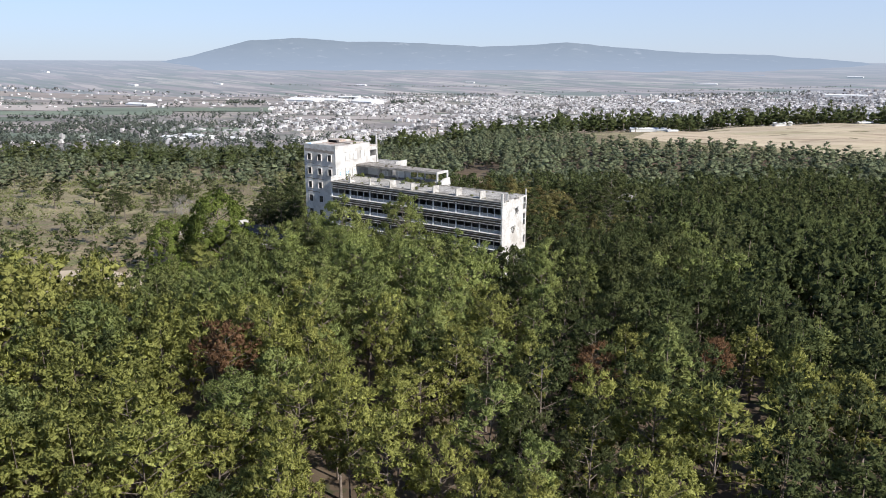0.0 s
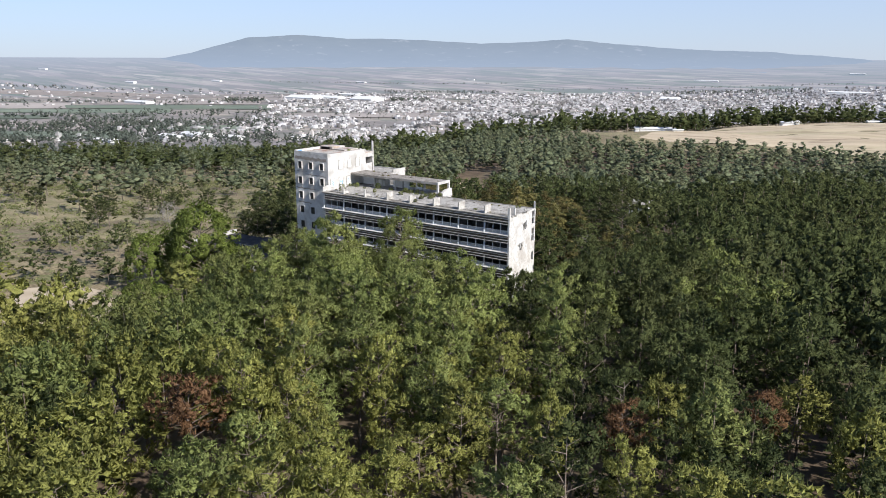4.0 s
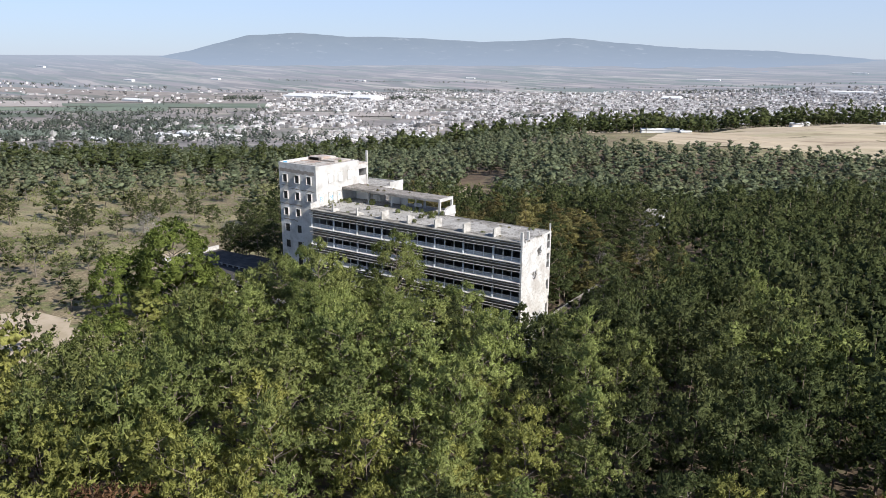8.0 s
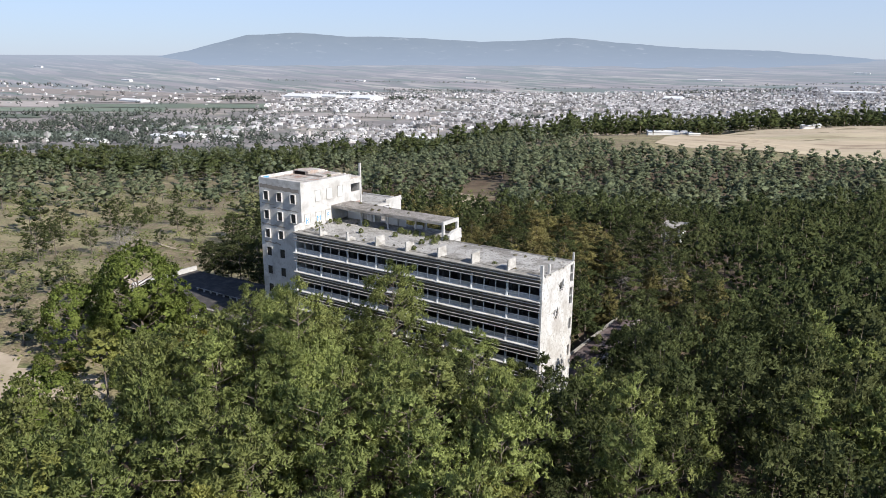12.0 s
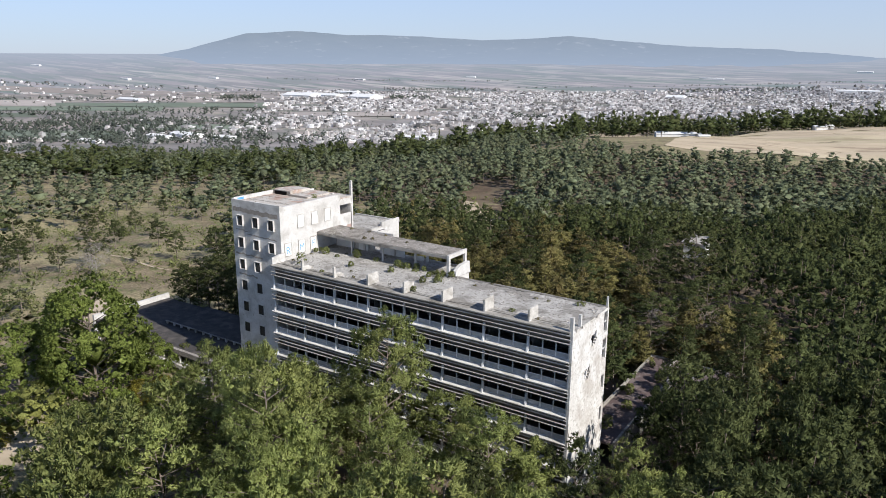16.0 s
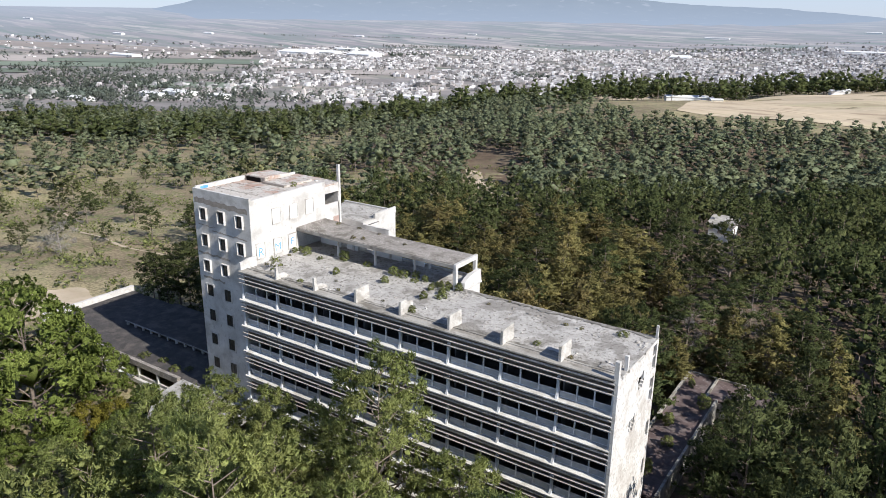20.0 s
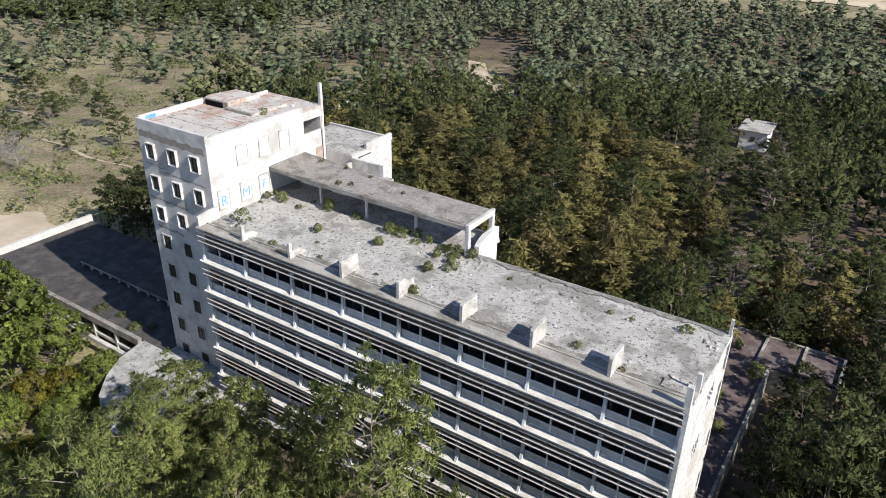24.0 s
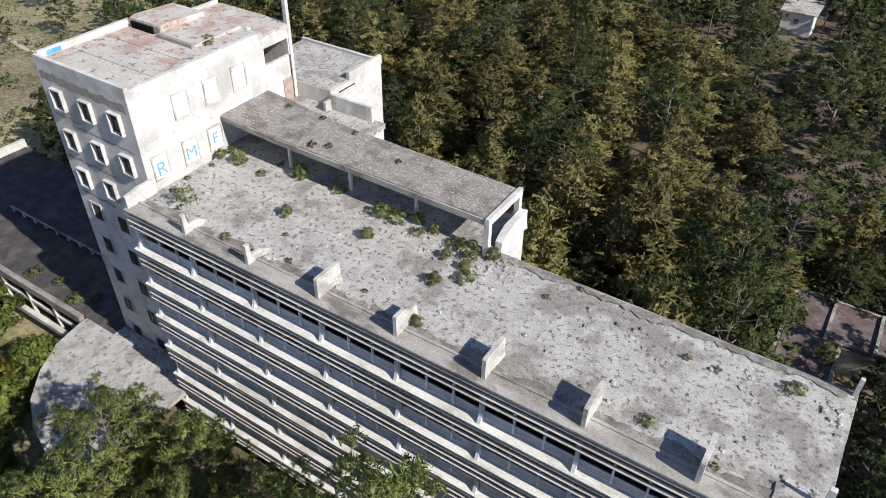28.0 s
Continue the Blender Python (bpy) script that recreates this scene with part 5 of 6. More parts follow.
for k, (x, y, top) in enumerate(((11.2, 64.3, 6.9), (27.6, 34.6, 13.1), (33.0, 22.0, 12.0), (38.0, 25.7, 14.0), (20.0, 27.0, 12.0), (24.0, 48.0, 10.5), (31.5, 46.0, 9.5), (14.0, 45.0, 10.0), (18.0, 38.0, 11.5), (8.0, 38.0, 11.0), (3.0, 50.0, 9.0),
                               (36.0, 37.0, 10.5), (-4.0, 42.0, 9.5), (22.0, 60.0, 8.0), (30.0, 70.0, 7.0), (57.0, 36.0, 10.0), (58.0, 47.0, 9.0), (50.0, 52.0, 8.0), (-4.0, 58.0, 7.5), (12.0, 78.0, 4.5), (61.0, 27.0, 9.5), (57.0, 20.0, 7.0), (26.0, 18.8, 9.0), (39.0, 17.0, 10.0))):
    h = (top - g0(x, y)) / 15
    ob = plant(cedars[k % 3] if k % 4 != 3 else dark_pines[k % 3], x, y, 1.0, rng.uniform(0, 6.28))
    ob.scale = (h * 1.12, h * 1.12, h)
    occupy(x, y)
for x, y, s in ((38.2, 57.0, 0.85), (-99.7, 32.0, 0.95), (44.0, 68.0, 0.6)):
    plant(bare, x, y, s, rng.uniform(0, 6.28))
    occupy(x, y)
# scattered trees of the dry clearing
for x, y, s in ((-131, 57, 0.62), (-122, 66, 0.60), (-150, 42, 0.66), (-108, 12, 0.72), (-143, 66, 0.5), (-158, 64, 0.55), (-98, 55, 0.55), (-92, 64, 0.6), (-84, 58, 0.7), (-78, 66, 0.75), (-88, 76, 0.7), (-70, 74, 0.8), (-74, 46, 0.35), (-60, 40, 0.55), (-118, 22, 0.6), (-135, 30, 0.55), (-160, 20, 0.7), (-178, 80, 0.60), (-158, 82, 0.55), (-110, 37, 0.62), (-110, 28, 0.50), (-321, 168, 0.60), (-279, 194, 0.60), (-191, 117, 0.45), (-102, 45, 0.35), (-323, 145, 0.60)):
    plant(dark_pines[int(rng.integers(3))], x, y, s * 0.95, rng.uniform(0, 6.28)).scale = (s * 1.5, s * 1.5, s)
    occupy(x, y)
for x, y, s in ((-41.0, 23.0, 0.86), (-46.0, 24.5, 0.8), (-38.0, 26.0, 0.9), (-34.0, 22.5, 0.8), (-50.0, 27.0, 0.62), (-30, 20.5, 0.66), (-24, 21.0, 0.86), (-18.5, 21.5, 0.92), (-36, 21, 0.5), (-13.5, 22.5, 0.9), (-48.0, 21.5, 0.72), (-52.5, 23.5, 0.62), (-44.0, 20.5, 0.66)):
    plant(dark_pines[int(rng.integers(3))], x, y, s, rng.uniform(0, 6.28)).scale = (s * 1.25, s * 1.25, s)
    occupy(x, y)

# ---- the wood itself
for _ in range(80000):
    u, v = rng.uniform(-190, 640), rng.uniform(-330, 430)
    half = 0.62 * (u + 215) + 25
    dense = density(u, v)
    if abs(v - 22) > half or rng.random() > dense:
        continue
    x, y = to_xy(u, v)
    if open_ground(x, y):
        continue
    # the far side of the wood stands in clumps with dry grass between
    if u > 165 and v < 60 and noise.noise(Vector((x * 0.019, y * 0.019, 17.0))) < -0.06 + 0.0012 * (v + 60) * (-1 if v > -60 else 1):
        continue
    corridor = -150 < u < -6 and -26 < v < 74
    patch = noise.noise(Vector((x * 0.021, y * 0.021, 5.0)))
    gap = (4.4 if corridor else 4.8 if u < 20 else 5.1 if u < 200 else 5.7 if v > 40 else 6.6) + 0.8 * patch + rng.uniform(-0.8, 1.2)
    behind = 8 < u < 92 and -10 < v < 80
    gap = min(gap / max(dense, 0.3) ** 0.5, 11.5) + (0.5 if behind else 0)
    if not free_spot(x, y, gap):
        continue
    occupy(x, y)
    if u < -6:
        # an even canopy over the falling ground
        tall = 16.4 + 1.6 * patch + rng.normal(0, 1.1) - g0(x, y)
        tall = min(18.5, max(9.0, tall))
    else:
        tall = min(17.5, max(6.0, rng.normal(10.8, 2.4))) * (1.0 if u < 150 else 0.86)
    if v < -14 and -45 < u < 62:
        tall *= 0.6
    elif v < -6 and -80 < u <= -45:
        tall *= 0.9
    if u > 200 and v > 120:
        tall *= 0.85
    if u > 60 and v < -30:
        tall *= 1.08
    if -20 < y < 0 and -20 < x < 60:
        tall *= 0.72
    wide = rng.uniform(0.78, 1.2) * (tall / 15) ** 0.5 * (1.2 if u > 150 or (u > 60 and v < -30) else 1.35 if behind else 1.0)
    (spots_near if corridor else spots_mid if u < 150 and abs(v - 22) < 190 else spots_far).append((x, y, wide, tall / 15))


def stand(proto, x, y, wide, high):
    ob = plant(proto, x, y, 1.0, rng.uniform(0, 6.28))
    ob.scale = (wide, wide, high)


beside_path = {0: [], 1: [], 2: []}
for x, y, wide, high in spots_near:
    u, v = to_uv(x, y)
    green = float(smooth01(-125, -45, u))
    # deep green pines likelier to the right, putting that side's shade into colour
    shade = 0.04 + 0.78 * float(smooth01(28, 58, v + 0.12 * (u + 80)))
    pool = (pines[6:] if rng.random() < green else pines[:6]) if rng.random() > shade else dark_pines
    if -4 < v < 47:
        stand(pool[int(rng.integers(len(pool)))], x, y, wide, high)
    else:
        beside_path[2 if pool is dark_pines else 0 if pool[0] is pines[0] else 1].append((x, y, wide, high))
for spot in list(spots_mid):
    u, v = to_uv(*spot[:2])
    if 8 < u < 92 and -10 < v < 80:
        spots_mid.remove(spot)
        bronzed = float(smooth01(70, 40, v - 0.25 * u)) if v > 20 else 0.75
        stand(cedars[int(rng.integers(3))] if rng.random() < 0.75 * bronzed else dark_pines[int(rng.integers(4))], *spot)
for p in (*pines, *fine_pines, *dark_pines, red_pine, oak, *cedars, bare):
    retire(p)

side_a = [limbed_geometry(20 + k, h=15, r=rr, low=lo, **SIDE) for k, (rr, lo) in enumerate(((3.5, 0.50), (3.2, 0.54), (3.8, 0.52), (3.4, 0.47)))]
side_b = [limbed_geometry(40 + k, h=15, r=rr, low=0.36, **SIDE) for k, rr in enumerate((3.7, 3.3, 4.0, 3.5))]
scatter("olive_pine_stand", "olive-green pines standing close on the hillside", "forest", M_PINE, beside_path[0], side_a, rng)
scatter("green_pine_stand", "green pines standing close on the hillside", "forest", M_PINE_GREEN, beside_path[1], side_a, rng)
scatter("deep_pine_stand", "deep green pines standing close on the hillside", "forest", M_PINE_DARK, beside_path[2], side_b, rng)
MID = dict(tufts=2, sprays=5, per=4, length=0.75, width=0.16, sides=3, core=0.62, heart=0.30)
mid_a = [limbed_geometry(100 + k, h=15, r=3.9 + 0.4 * (k % 3), limbs=13, low=0.46 + 0.03 * (k % 4), tuft=1.45, wood=3, **MID) for k in range(6)]
mid_b = [limbed_geometry(120 + k, h=15, r=4.0 + 0.45 * (k % 3), limbs=13, low=0.20 + 0.07 * (k % 3), tuft=1.35, wood=2, **MID) for k in range(6)]
mid_c = [limbed_geometry(140 + k, h=15, r=4.6, limbs=18, low=0.06, shape="cone", squash=0.5, tuft=1.4, wood=0, **MID) for k in range(3)]
near_olive, olive, deep, bronze = [], [], [], []
for spot in spots_mid:
    u, v = to_uv(*spot[:2])
    q = rng.random()
    if 15 < u < 135 and -20 < v < 85 and q < 0.3:
        bronze.append(spot)
    elif (v < 45 and u + 0.8 * abs(v - 22) < -10 + 40 * q) or (v < -20 and q < 0.6):
        (near_olive if u < 5 else olive).append(spot)
    else:
        deep.append(spot)
scatter("near_pine_wood", "olive-green pine wood on the lower slope", "forest", M_PINE, near_olive, mid_a, rng)
scatter("pine_wood", "olive pine wood on the near slope", "forest", M_PINE_MIX, olive, mid_a, rng)
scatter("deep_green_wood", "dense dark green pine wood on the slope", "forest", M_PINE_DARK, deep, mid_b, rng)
scatter("cedar_wood", "bronze-green cedars mixed into the wood", "forest", M_CEDAR, bronze, mid_c, rng)
FAR = dict(limbs=8, tufts=1, sprays=3, per=3, length=1.1, width=0.28, sides=3, core=0.80, wood=0, heart=0.45)
far_t = [limbed_geometry(160 + k, h=15, r=4.3 + 0.5 * (k % 4), low=0.22 + 0.08 * (k % 3), tuft=1.8, **FAR) for k in range(8)]
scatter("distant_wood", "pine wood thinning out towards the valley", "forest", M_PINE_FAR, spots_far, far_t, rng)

# ---------------------------------------------------------------- fields, town and mountains
def at_view(px, r):
    """A place on the plan at distance r from the flight's start, px across the view."""
    a = math.atan((px - 784) / 1295.0)
    fx, fy = math.cos(a) * FX + math.sin(a) * FY, math.cos(a) * FY - math.sin(a) * FX
    return 97 + fx * r / math.cos(a), -100 + fy * r / math.cos(a)


draped("stubble_field", [to_xy(u, v) for u, v in ((372, 166), (449, 200), (500, 272), (530, 350), (540, 520), (240, 520), (260, 300), (310, 250), (345, 190))],
       M_FIELD, "pale ploughed stubble field on the ridge", "field", 0.4, 12)
draped("stubble_field", [to_xy(u, v) for u, v in ((520, 188), (664, 240), (720, 200), (720, 110), (600, 70), (560, 90), (560, 140))],
       M_FIELD, "pale ploughed stubble field on the ridge", "field", 0.4, 12)
draped("sandy_clearing", [(-40, -44), (-52, -46), (-58, -36), (-50, -28), (-40, -27), (-32, -33), (-34, -39)], M_SAND, "bare sandy clearing between the trees", "clearing", 0.1, 4)
draped("sandy_clearing", [(-64 + (11 + 2.2 * math.sin(3 * a + 1) + 1.4 * math.sin(7 * a)) * math.cos(a), 12 + (6.5 + 1.5 * math.sin(4 * a) + 0.9 * math.sin(9 * a + 2)) * math.sin(a)) for a in np.linspace(0, 6.28, 48)[:-1]], M_SAND, "bare sandy yard beside the annex", "clearing", 0.1, 2)
draped("sandy_clearing", [to_xy(u, v) for u, v in ((-30, -62), (-10, -66), (-4, -52), (-5, -38), (-9, -28), (-16, -27), (-17, -40), (-27, -47))], M_SAND, "bare sandy slope among scattered trees", "clearing", 0.14, 4)
edge = [(-170 + 4 * k, 64 - 0.9 * k + 4 * math.sin(k * 0.33) + 1.0 * math.sin(k * 0.9)) for k in range(26)]
draped("dirt_track", edge + [(x, y - 0.75 - 0.35 * math.sin(x * 0.3)) for x, y in reversed(edge)], M_SAND, "narrow pale dirt track through dry grass", "track", 0.12, 2)
draped("dirt_track", [(-99, 208), (-90, 194), (-80, 183), (-70, 174), (-60, 164), (-54, 166), (-62, 174), (-70, 182), (-80, 192), (-90, 206)], M_SAND, "pale dirt track in the wood", "track", 0.12, 4)
draped("sandy_clearing", [(-10, 76), (-4, 75), (-1, 79), (-4, 84), (-9, 86), (-13, 82)], M_SAND, "bare sandy gap between the cedars", "clearing", 0.12, 3)

rng = np.random.default_rng(5)


def field(px0, px1, r0, r1, mat, label):
    pts = [at_view(px0, r0), at_view(px1, r0 * rng.uniform(0.985, 1.015)), at_view(px1 + rng.uniform(-8, 8), r1), at_view(px0 + rng.uniform(-8, 8), r1 * rng.uniform(0.985, 1.015))]
    field.count += 1
    draped("field", pts, mat, label, "field", 0.9 + 0.2 * (field.count % 3), 220, "fields of the valley")


field.count = 0
for px0, px1, r0, r1, g in ((-200, 300, 1900, 2060, 1), (120, 480, 2080, 2240, 1), (-150, 130, 2100, 2330, 0), (180, 460, 2280, 2480, 0), (500, 760, 1790, 1930, 0), (350, 520, 1560, 1640, 0), (-100, 220, 1560, 1660, 0), (-250, 90, 1700, 1830, 1),
                            (-200, 420, 2650, 2800, 0), (-250, 230, 1290, 1420, 1), (240, 470, 1440, 1560, 1), (-200, 150, 1450, 1540, 0)):
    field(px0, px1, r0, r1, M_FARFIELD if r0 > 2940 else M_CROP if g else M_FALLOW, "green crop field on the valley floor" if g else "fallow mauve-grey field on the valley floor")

# the town: low flat-roofed houses along a loose grid of streets
hv, hf = [], []


def house_box(x, y, w, d, h, a):
    z = g0(x, y)
    c, s = math.cos(a), math.sin(a)
    k = len(hv)
    for zz in (z - 2, z + h):
        for ux, uy in ((-w, -d), (w, -d), (w, d), (-w, d)):
            hv.append((x + c * ux - s * uy, y + s * ux + c * uy, zz))
    hf.extend([(k + 4, k + 5, k + 6, k + 7), (k, k + 1, k + 5, k + 4), (k + 1, k + 2, k + 6, k + 5), (k + 2, k + 3, k + 7, k + 6), (k + 3, k, k + 4, k + 7)])
    if rng.random() < 0.3:
        k = len(hv)
        for zz in (z + h, z + h + 2.6):
            for ux, uy in ((-w * 0.4, -d * 0.5), (w * 0.5, -d * 0.5), (w * 0.5, d * 0.3), (-w * 0.4, d * 0.3)):
                hv.append((x + c * ux - s * uy, y + s * ux + c * uy, zz))
        hf.extend([(k + 4, k + 5, k + 6, k + 7), (k, k + 1, k + 5, k + 4), (k + 1, k + 2, k + 6, k + 5), (k + 2, k + 3, k + 7, k + 6), (k + 3, k, k + 4, k + 7)])


def town_density(px, r):
    d = 0.0
    if 1180 < r < 1700:
        d = 0.85 * float(smooth01(330, 480, px)) * (1 - float(smooth01(700, 800, px)) * 0.6) * float(smooth01(1190, 1270, r))
        if px < 420:
            d = max(d, 0.10 if px > 240 else 0.02)
    if 1600 < r < 2950:
        edge = 480 + (r - 1600) * 0.05
        d = max(d, 0.95 * float(smooth01(edge - 60, edge + 60, px)) * (1 - 0.5 * float(smooth01(2500, 2950, r))))
        if 500 < px < 790 and 1760 < r < 1960:
            d *= 0.05
    if r > 2200 and px < 600:
        d = max(d, 0.05)
    return d


singles = 0
for _ in range(40000):
    px, r = rng.uniform(-120, 1720), rng.uniform(1150, 2980)
    px2 = px
    if rng.random() > town_density(px2, r) * min(1.0, r / 2400):
        continue
    x, y = at_view(px2, r)
    n = noise.noise(Vector((x * 0.006, y * 0.006, 9.0)))
    if n < -0.22:
        continue
    a = 0.35 + 0.25 * round(2 * noise.noise(Vector((x * 0.002, y * 0.002, 3.0)))) + rng.normal() * 0.05
    w, d = rng.uniform(2.6, 5.2), rng.uniform(2.8, 6.5)
    h = rng.choice([3.2, 3.6, 6.2, 6.6, 9.0], p=[0.34, 0.26, 0.25, 0.12, 0.03])
    if r < 1420 and singles < 220:
        singles += 1
        ob = thing("town_house", "low flat-roofed whitewashed house at the edge of town", "house", "houses at the edge of town")
        ob.matrix_world = pose(x, y, g0(x, y), 0, 0, math.degrees(a))
        part("wall", boxes((-w, w, -d, d, -2, h)), M_TOWN_WALL, ob)
        part("roof", boxes((-w - 0.25, w + 0.25, -d - 0.25, d + 0.25, h, h + 0.35)), M_TOWN_WALL, ob)
        part("roof_room", boxes((-w * 0.4, w * 0.5, -d * 0.5, d * 0.3, h + 0.35, h + 2.6)), M_TOWN_WALL, ob)
        continue
    house_box(x, y, w, d, h, a)
me = mesh_of("town", hv, hf, M_TOWN)
tagged(new("town", me), "whitewashed low houses of a valley town packed along streets", "town", kind="stuff")

# long sheds and warehouses
sheds = ((740, 1290, 26, 8, 7), (540, 2560, 60, 30, 9), (650, 2480, 45, 34, 9), (575, 2600, 80, 22, 8), (345, 1330, 34, 14, 6), (300, 1300, 30, 10, 6), (180, 1200, 22, 8, 5), (1240, 3330, 52, 7, 4), (640, 3350, 27, 7, 4), (1500, 3450, 33, 7, 4), (390, 3300, 27, 7, 4), (830, 3500, 22, 6, 4), (240, 3150, 33, 8, 5), (90, 3600, 38, 6, 4), (250, 2330, 60, 16, 6), (1180, 2560, 30, 26, 8),
         (1490, 2760, 70, 14, 6), (620, 2840, 50, 14, 6), (410, 1290, 20, 9, 6))
for px, r, w, d, h in sheds:
    x, y = at_view(px, r)
    z = g0(x, y)
    a = math.atan2(FY, -FX) - 0.98 + rng.uniform(-0.08, 0.08)
    ob = thing("warehouse", "long white-roofed shed on the valley floor", "warehouse", "sheds of the valley")
    ob.matrix_world = pose(x, y, z, 0, 0, math.degrees(a))
    part("wall", boxes((-w, w, -d, d, -3, h)), M_PANEL, ob)
    part("roof", prism([(-d - 0.6, h), (0, h + d * 0.25), (d + 0.6, h), (d + 0.6, h - 0.3), (-d - 0.6, h - 0.3)], "x", -w - 0.6, w + 0.6), M_SHEDROOF, ob)
# barn and white house on the ridge
for px, r, w, d, h, name, label in ((1168, 610, 17, 4, 2.6, "barn", "long barn with a white sheet roof beside the field"), (1403, 640, 5, 3, 3.5, "white_house", "small white farmhouse at the field edge"), (1415, 660, 4, 4, 3.2, "white_house", "small grey farmhouse at the field edge"), (1560, 640, 6, 3, 3.5, "white_house", "low white farm building at the field edge"), (1210, 585, 4, 2.0, 1.6, "white_house", "low stone hut beside the field")):
    x, y = at_view(px, r)
    ob = thing(name, label, "building")
    ob.matrix_world = pose(x, y, g0(x, y), 0, 0, 28)
    part("wall", boxes((-w, w, -d, d, -3, h)), M_PANEL, ob)
    part("roof", prism([(-d - 0.5, h), (0, h + d * 0.3), (d + 0.5, h), (d + 0.5, h - 0.2), (-d - 0.5, h - 0.2)], "x", -w - 0.5, w + 0.5), M_SHEDROOF, ob)

# tree rows, hedges and town trees in the distance
CL = dict(lobes=3, sprays=1, per=1, lobe=2.4, length=2.2, width=0.8, limbs=0, sides=3, core=0.8)
blob = [tree_geometry(200 + k, h=9, r=4.0, low=0.15, **CL) for k in range(6)]
rows = []
for _ in range(900):
    px, r = rng.uniform(-100, 1700), rng.uniform(1150, 2900)
    x, y = at_view(px, r)
    if noise.noise(Vector((x * 0.004, y * 0.004, 20.0))) > 0.05:
        rows.append((x, y, *2 * (rng.uniform(0.7, 1.3),)))
for px0, px1, r0, r1, n, s in ((-60, 330, 1400, 1600, 260, 1.3), (120, 490, 1680, 2000, 420, 1.1), (-80, 490, 1150, 1620, 520, 1.3), (100, 500, 1500, 1680, 260, 1.2), (-60, 260, 1750, 1800, 90, 1.2), (1160, 1420, 2850, 2960, 260, 1.0), (680, 880, 2950, 3040, 200, 0.9), (400, 470, 2420, 2520, 60, 1.5), (690, 760, 2450, 2540, 50, 1.5), (900, 960, 1700, 1800, 40, 1.3),
                              (-60, 480, 2340, 2400, 140, 1.0), (480, 900, 3300, 3330, 90, 0.8), (900, 1500, 3060, 3090, 120, 0.8), (-60, 500, 2860, 2900, 90, 1.1), (-80, 470, 720, 1180, 700, 1.0), (470, 900, 740, 1180, 160, 0.9), (480, 1650, 1620, 2950, 1300, 0.62), (420, 780, 1200, 1600, 160, 0.7), (200, 480, 1190, 1400, 190, 1.2), (-80, 200, 1150, 1400, 200, 1.2), (500, 620, 1190, 1330, 60, 1.1)):
    for _ in range(n):
        x, y = at_view(rng.uniform(px0, px1), rng.uniform(r0, r1))
        if px1 < 500 and n > 400 and noise.noise(Vector((x * 0.011, y * 0.011, 31.0))) < -0.02:
            continue
        rows.append((x, y, s * rng.uniform(0.7, 1.2), s * rng.uniform(0.6, 1.2)))
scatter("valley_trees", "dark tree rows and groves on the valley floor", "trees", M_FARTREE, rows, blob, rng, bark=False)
# groves along the crest of the ridge
crest = []
for px0, px1, r0, r1, n in ((985, 1190, 690, 770, 120), (1180, 1460, 640, 710, 130), (1440, 1740, 625, 700, 140), (800, 930, 620, 740, 80), (930, 1010, 580, 640, 22), (1130, 1260, 590, 625, 16), (1040, 1140, 590, 640, 26), (440, 540, 480, 560, 40), (-60, 420, 520, 700, 260), (420, 820, 560, 700, 200)):
    for _ in range(n):
        x, y = at_view(rng.uniform(px0, px1), rng.uniform(r0, r1))
        crest.append((x, y, min(2.4, max(0.6, rng.normal(1.25, 0.45))), min(1.35, max(0.35, rng.normal(0.80, 0.28)))))
scatter("ridge_grove", "dark trees along the crest of the ridge", "trees", M_PINE_DARK, crest, far_t, rng)

# mountains: a ridge far across the valley
RIDGE = ((-500, -6), (-200, -4), (60, -6), (200, -5), (290, 0), (350, 8), (400, 20), (450, 33), (545, 37), (620, 31), (700, 31), (760, 28), (850, 24), (920, 26), (1000, 31), (1100, 22), (1200, 15), (1350, 11), (1480, 4), (1600, -3), (2000, -6))
rv, rf = [], []
cols = 420
for i in range(cols + 1):
    px = -480 + 2480 * i / cols
    top = np.interp(px, [p for p, _ in RIDGE], [h for _, h in RIDGE]) + 1.1 * noise.noise(Vector((px * 0.022, 0, 0))) + 0.7 * noise.noise(Vector((px * 0.07, 5, 0)))
    a = math.atan((px - 784) / 1295.0)
    fx, fy = math.cos(a) * FX + math.sin(a) * FY, math.cos(a) * FY - math.sin(a) * FX
    for j in range(13):
        t = j / 12
        r = 4000 + 800 * t
        # a gentle foot that steepens to the crest, cut by spurs
        foot = -23 + 20 * t - (6 if top < 0 else 6 * max(0.0, 1 - top / 12)) * (1 - 0.4 * t)
        up = max(0.0, top + 3) * t ** 2.2
        spur = 2.6 * (t * (1 - t) * 4) * noise.noise(Vector((px * 0.018 + t * 0.8, t * 1.6, 3.0))) * min(1.0, max(0.0, top / 15))
        h = 47.4 + (foot + up + spur) / 1295.0 * r * math.cos(a)
        rv.append((97 + fx * r, -100 + fy * r, h))
for i in range(cols):
    for j in range(12):
        k = i * 13 + j
        rf.append((k, k + 13, k + 14, k + 1))
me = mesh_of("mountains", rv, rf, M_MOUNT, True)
tagged(new("backdrop_mountains", me), "mountain range across the valley, blue haze painted into it", "mountains", kind="structure")

# ---------------------------------------------------------------- plants and rubble close to the block
rng = np.random.default_rng(23)


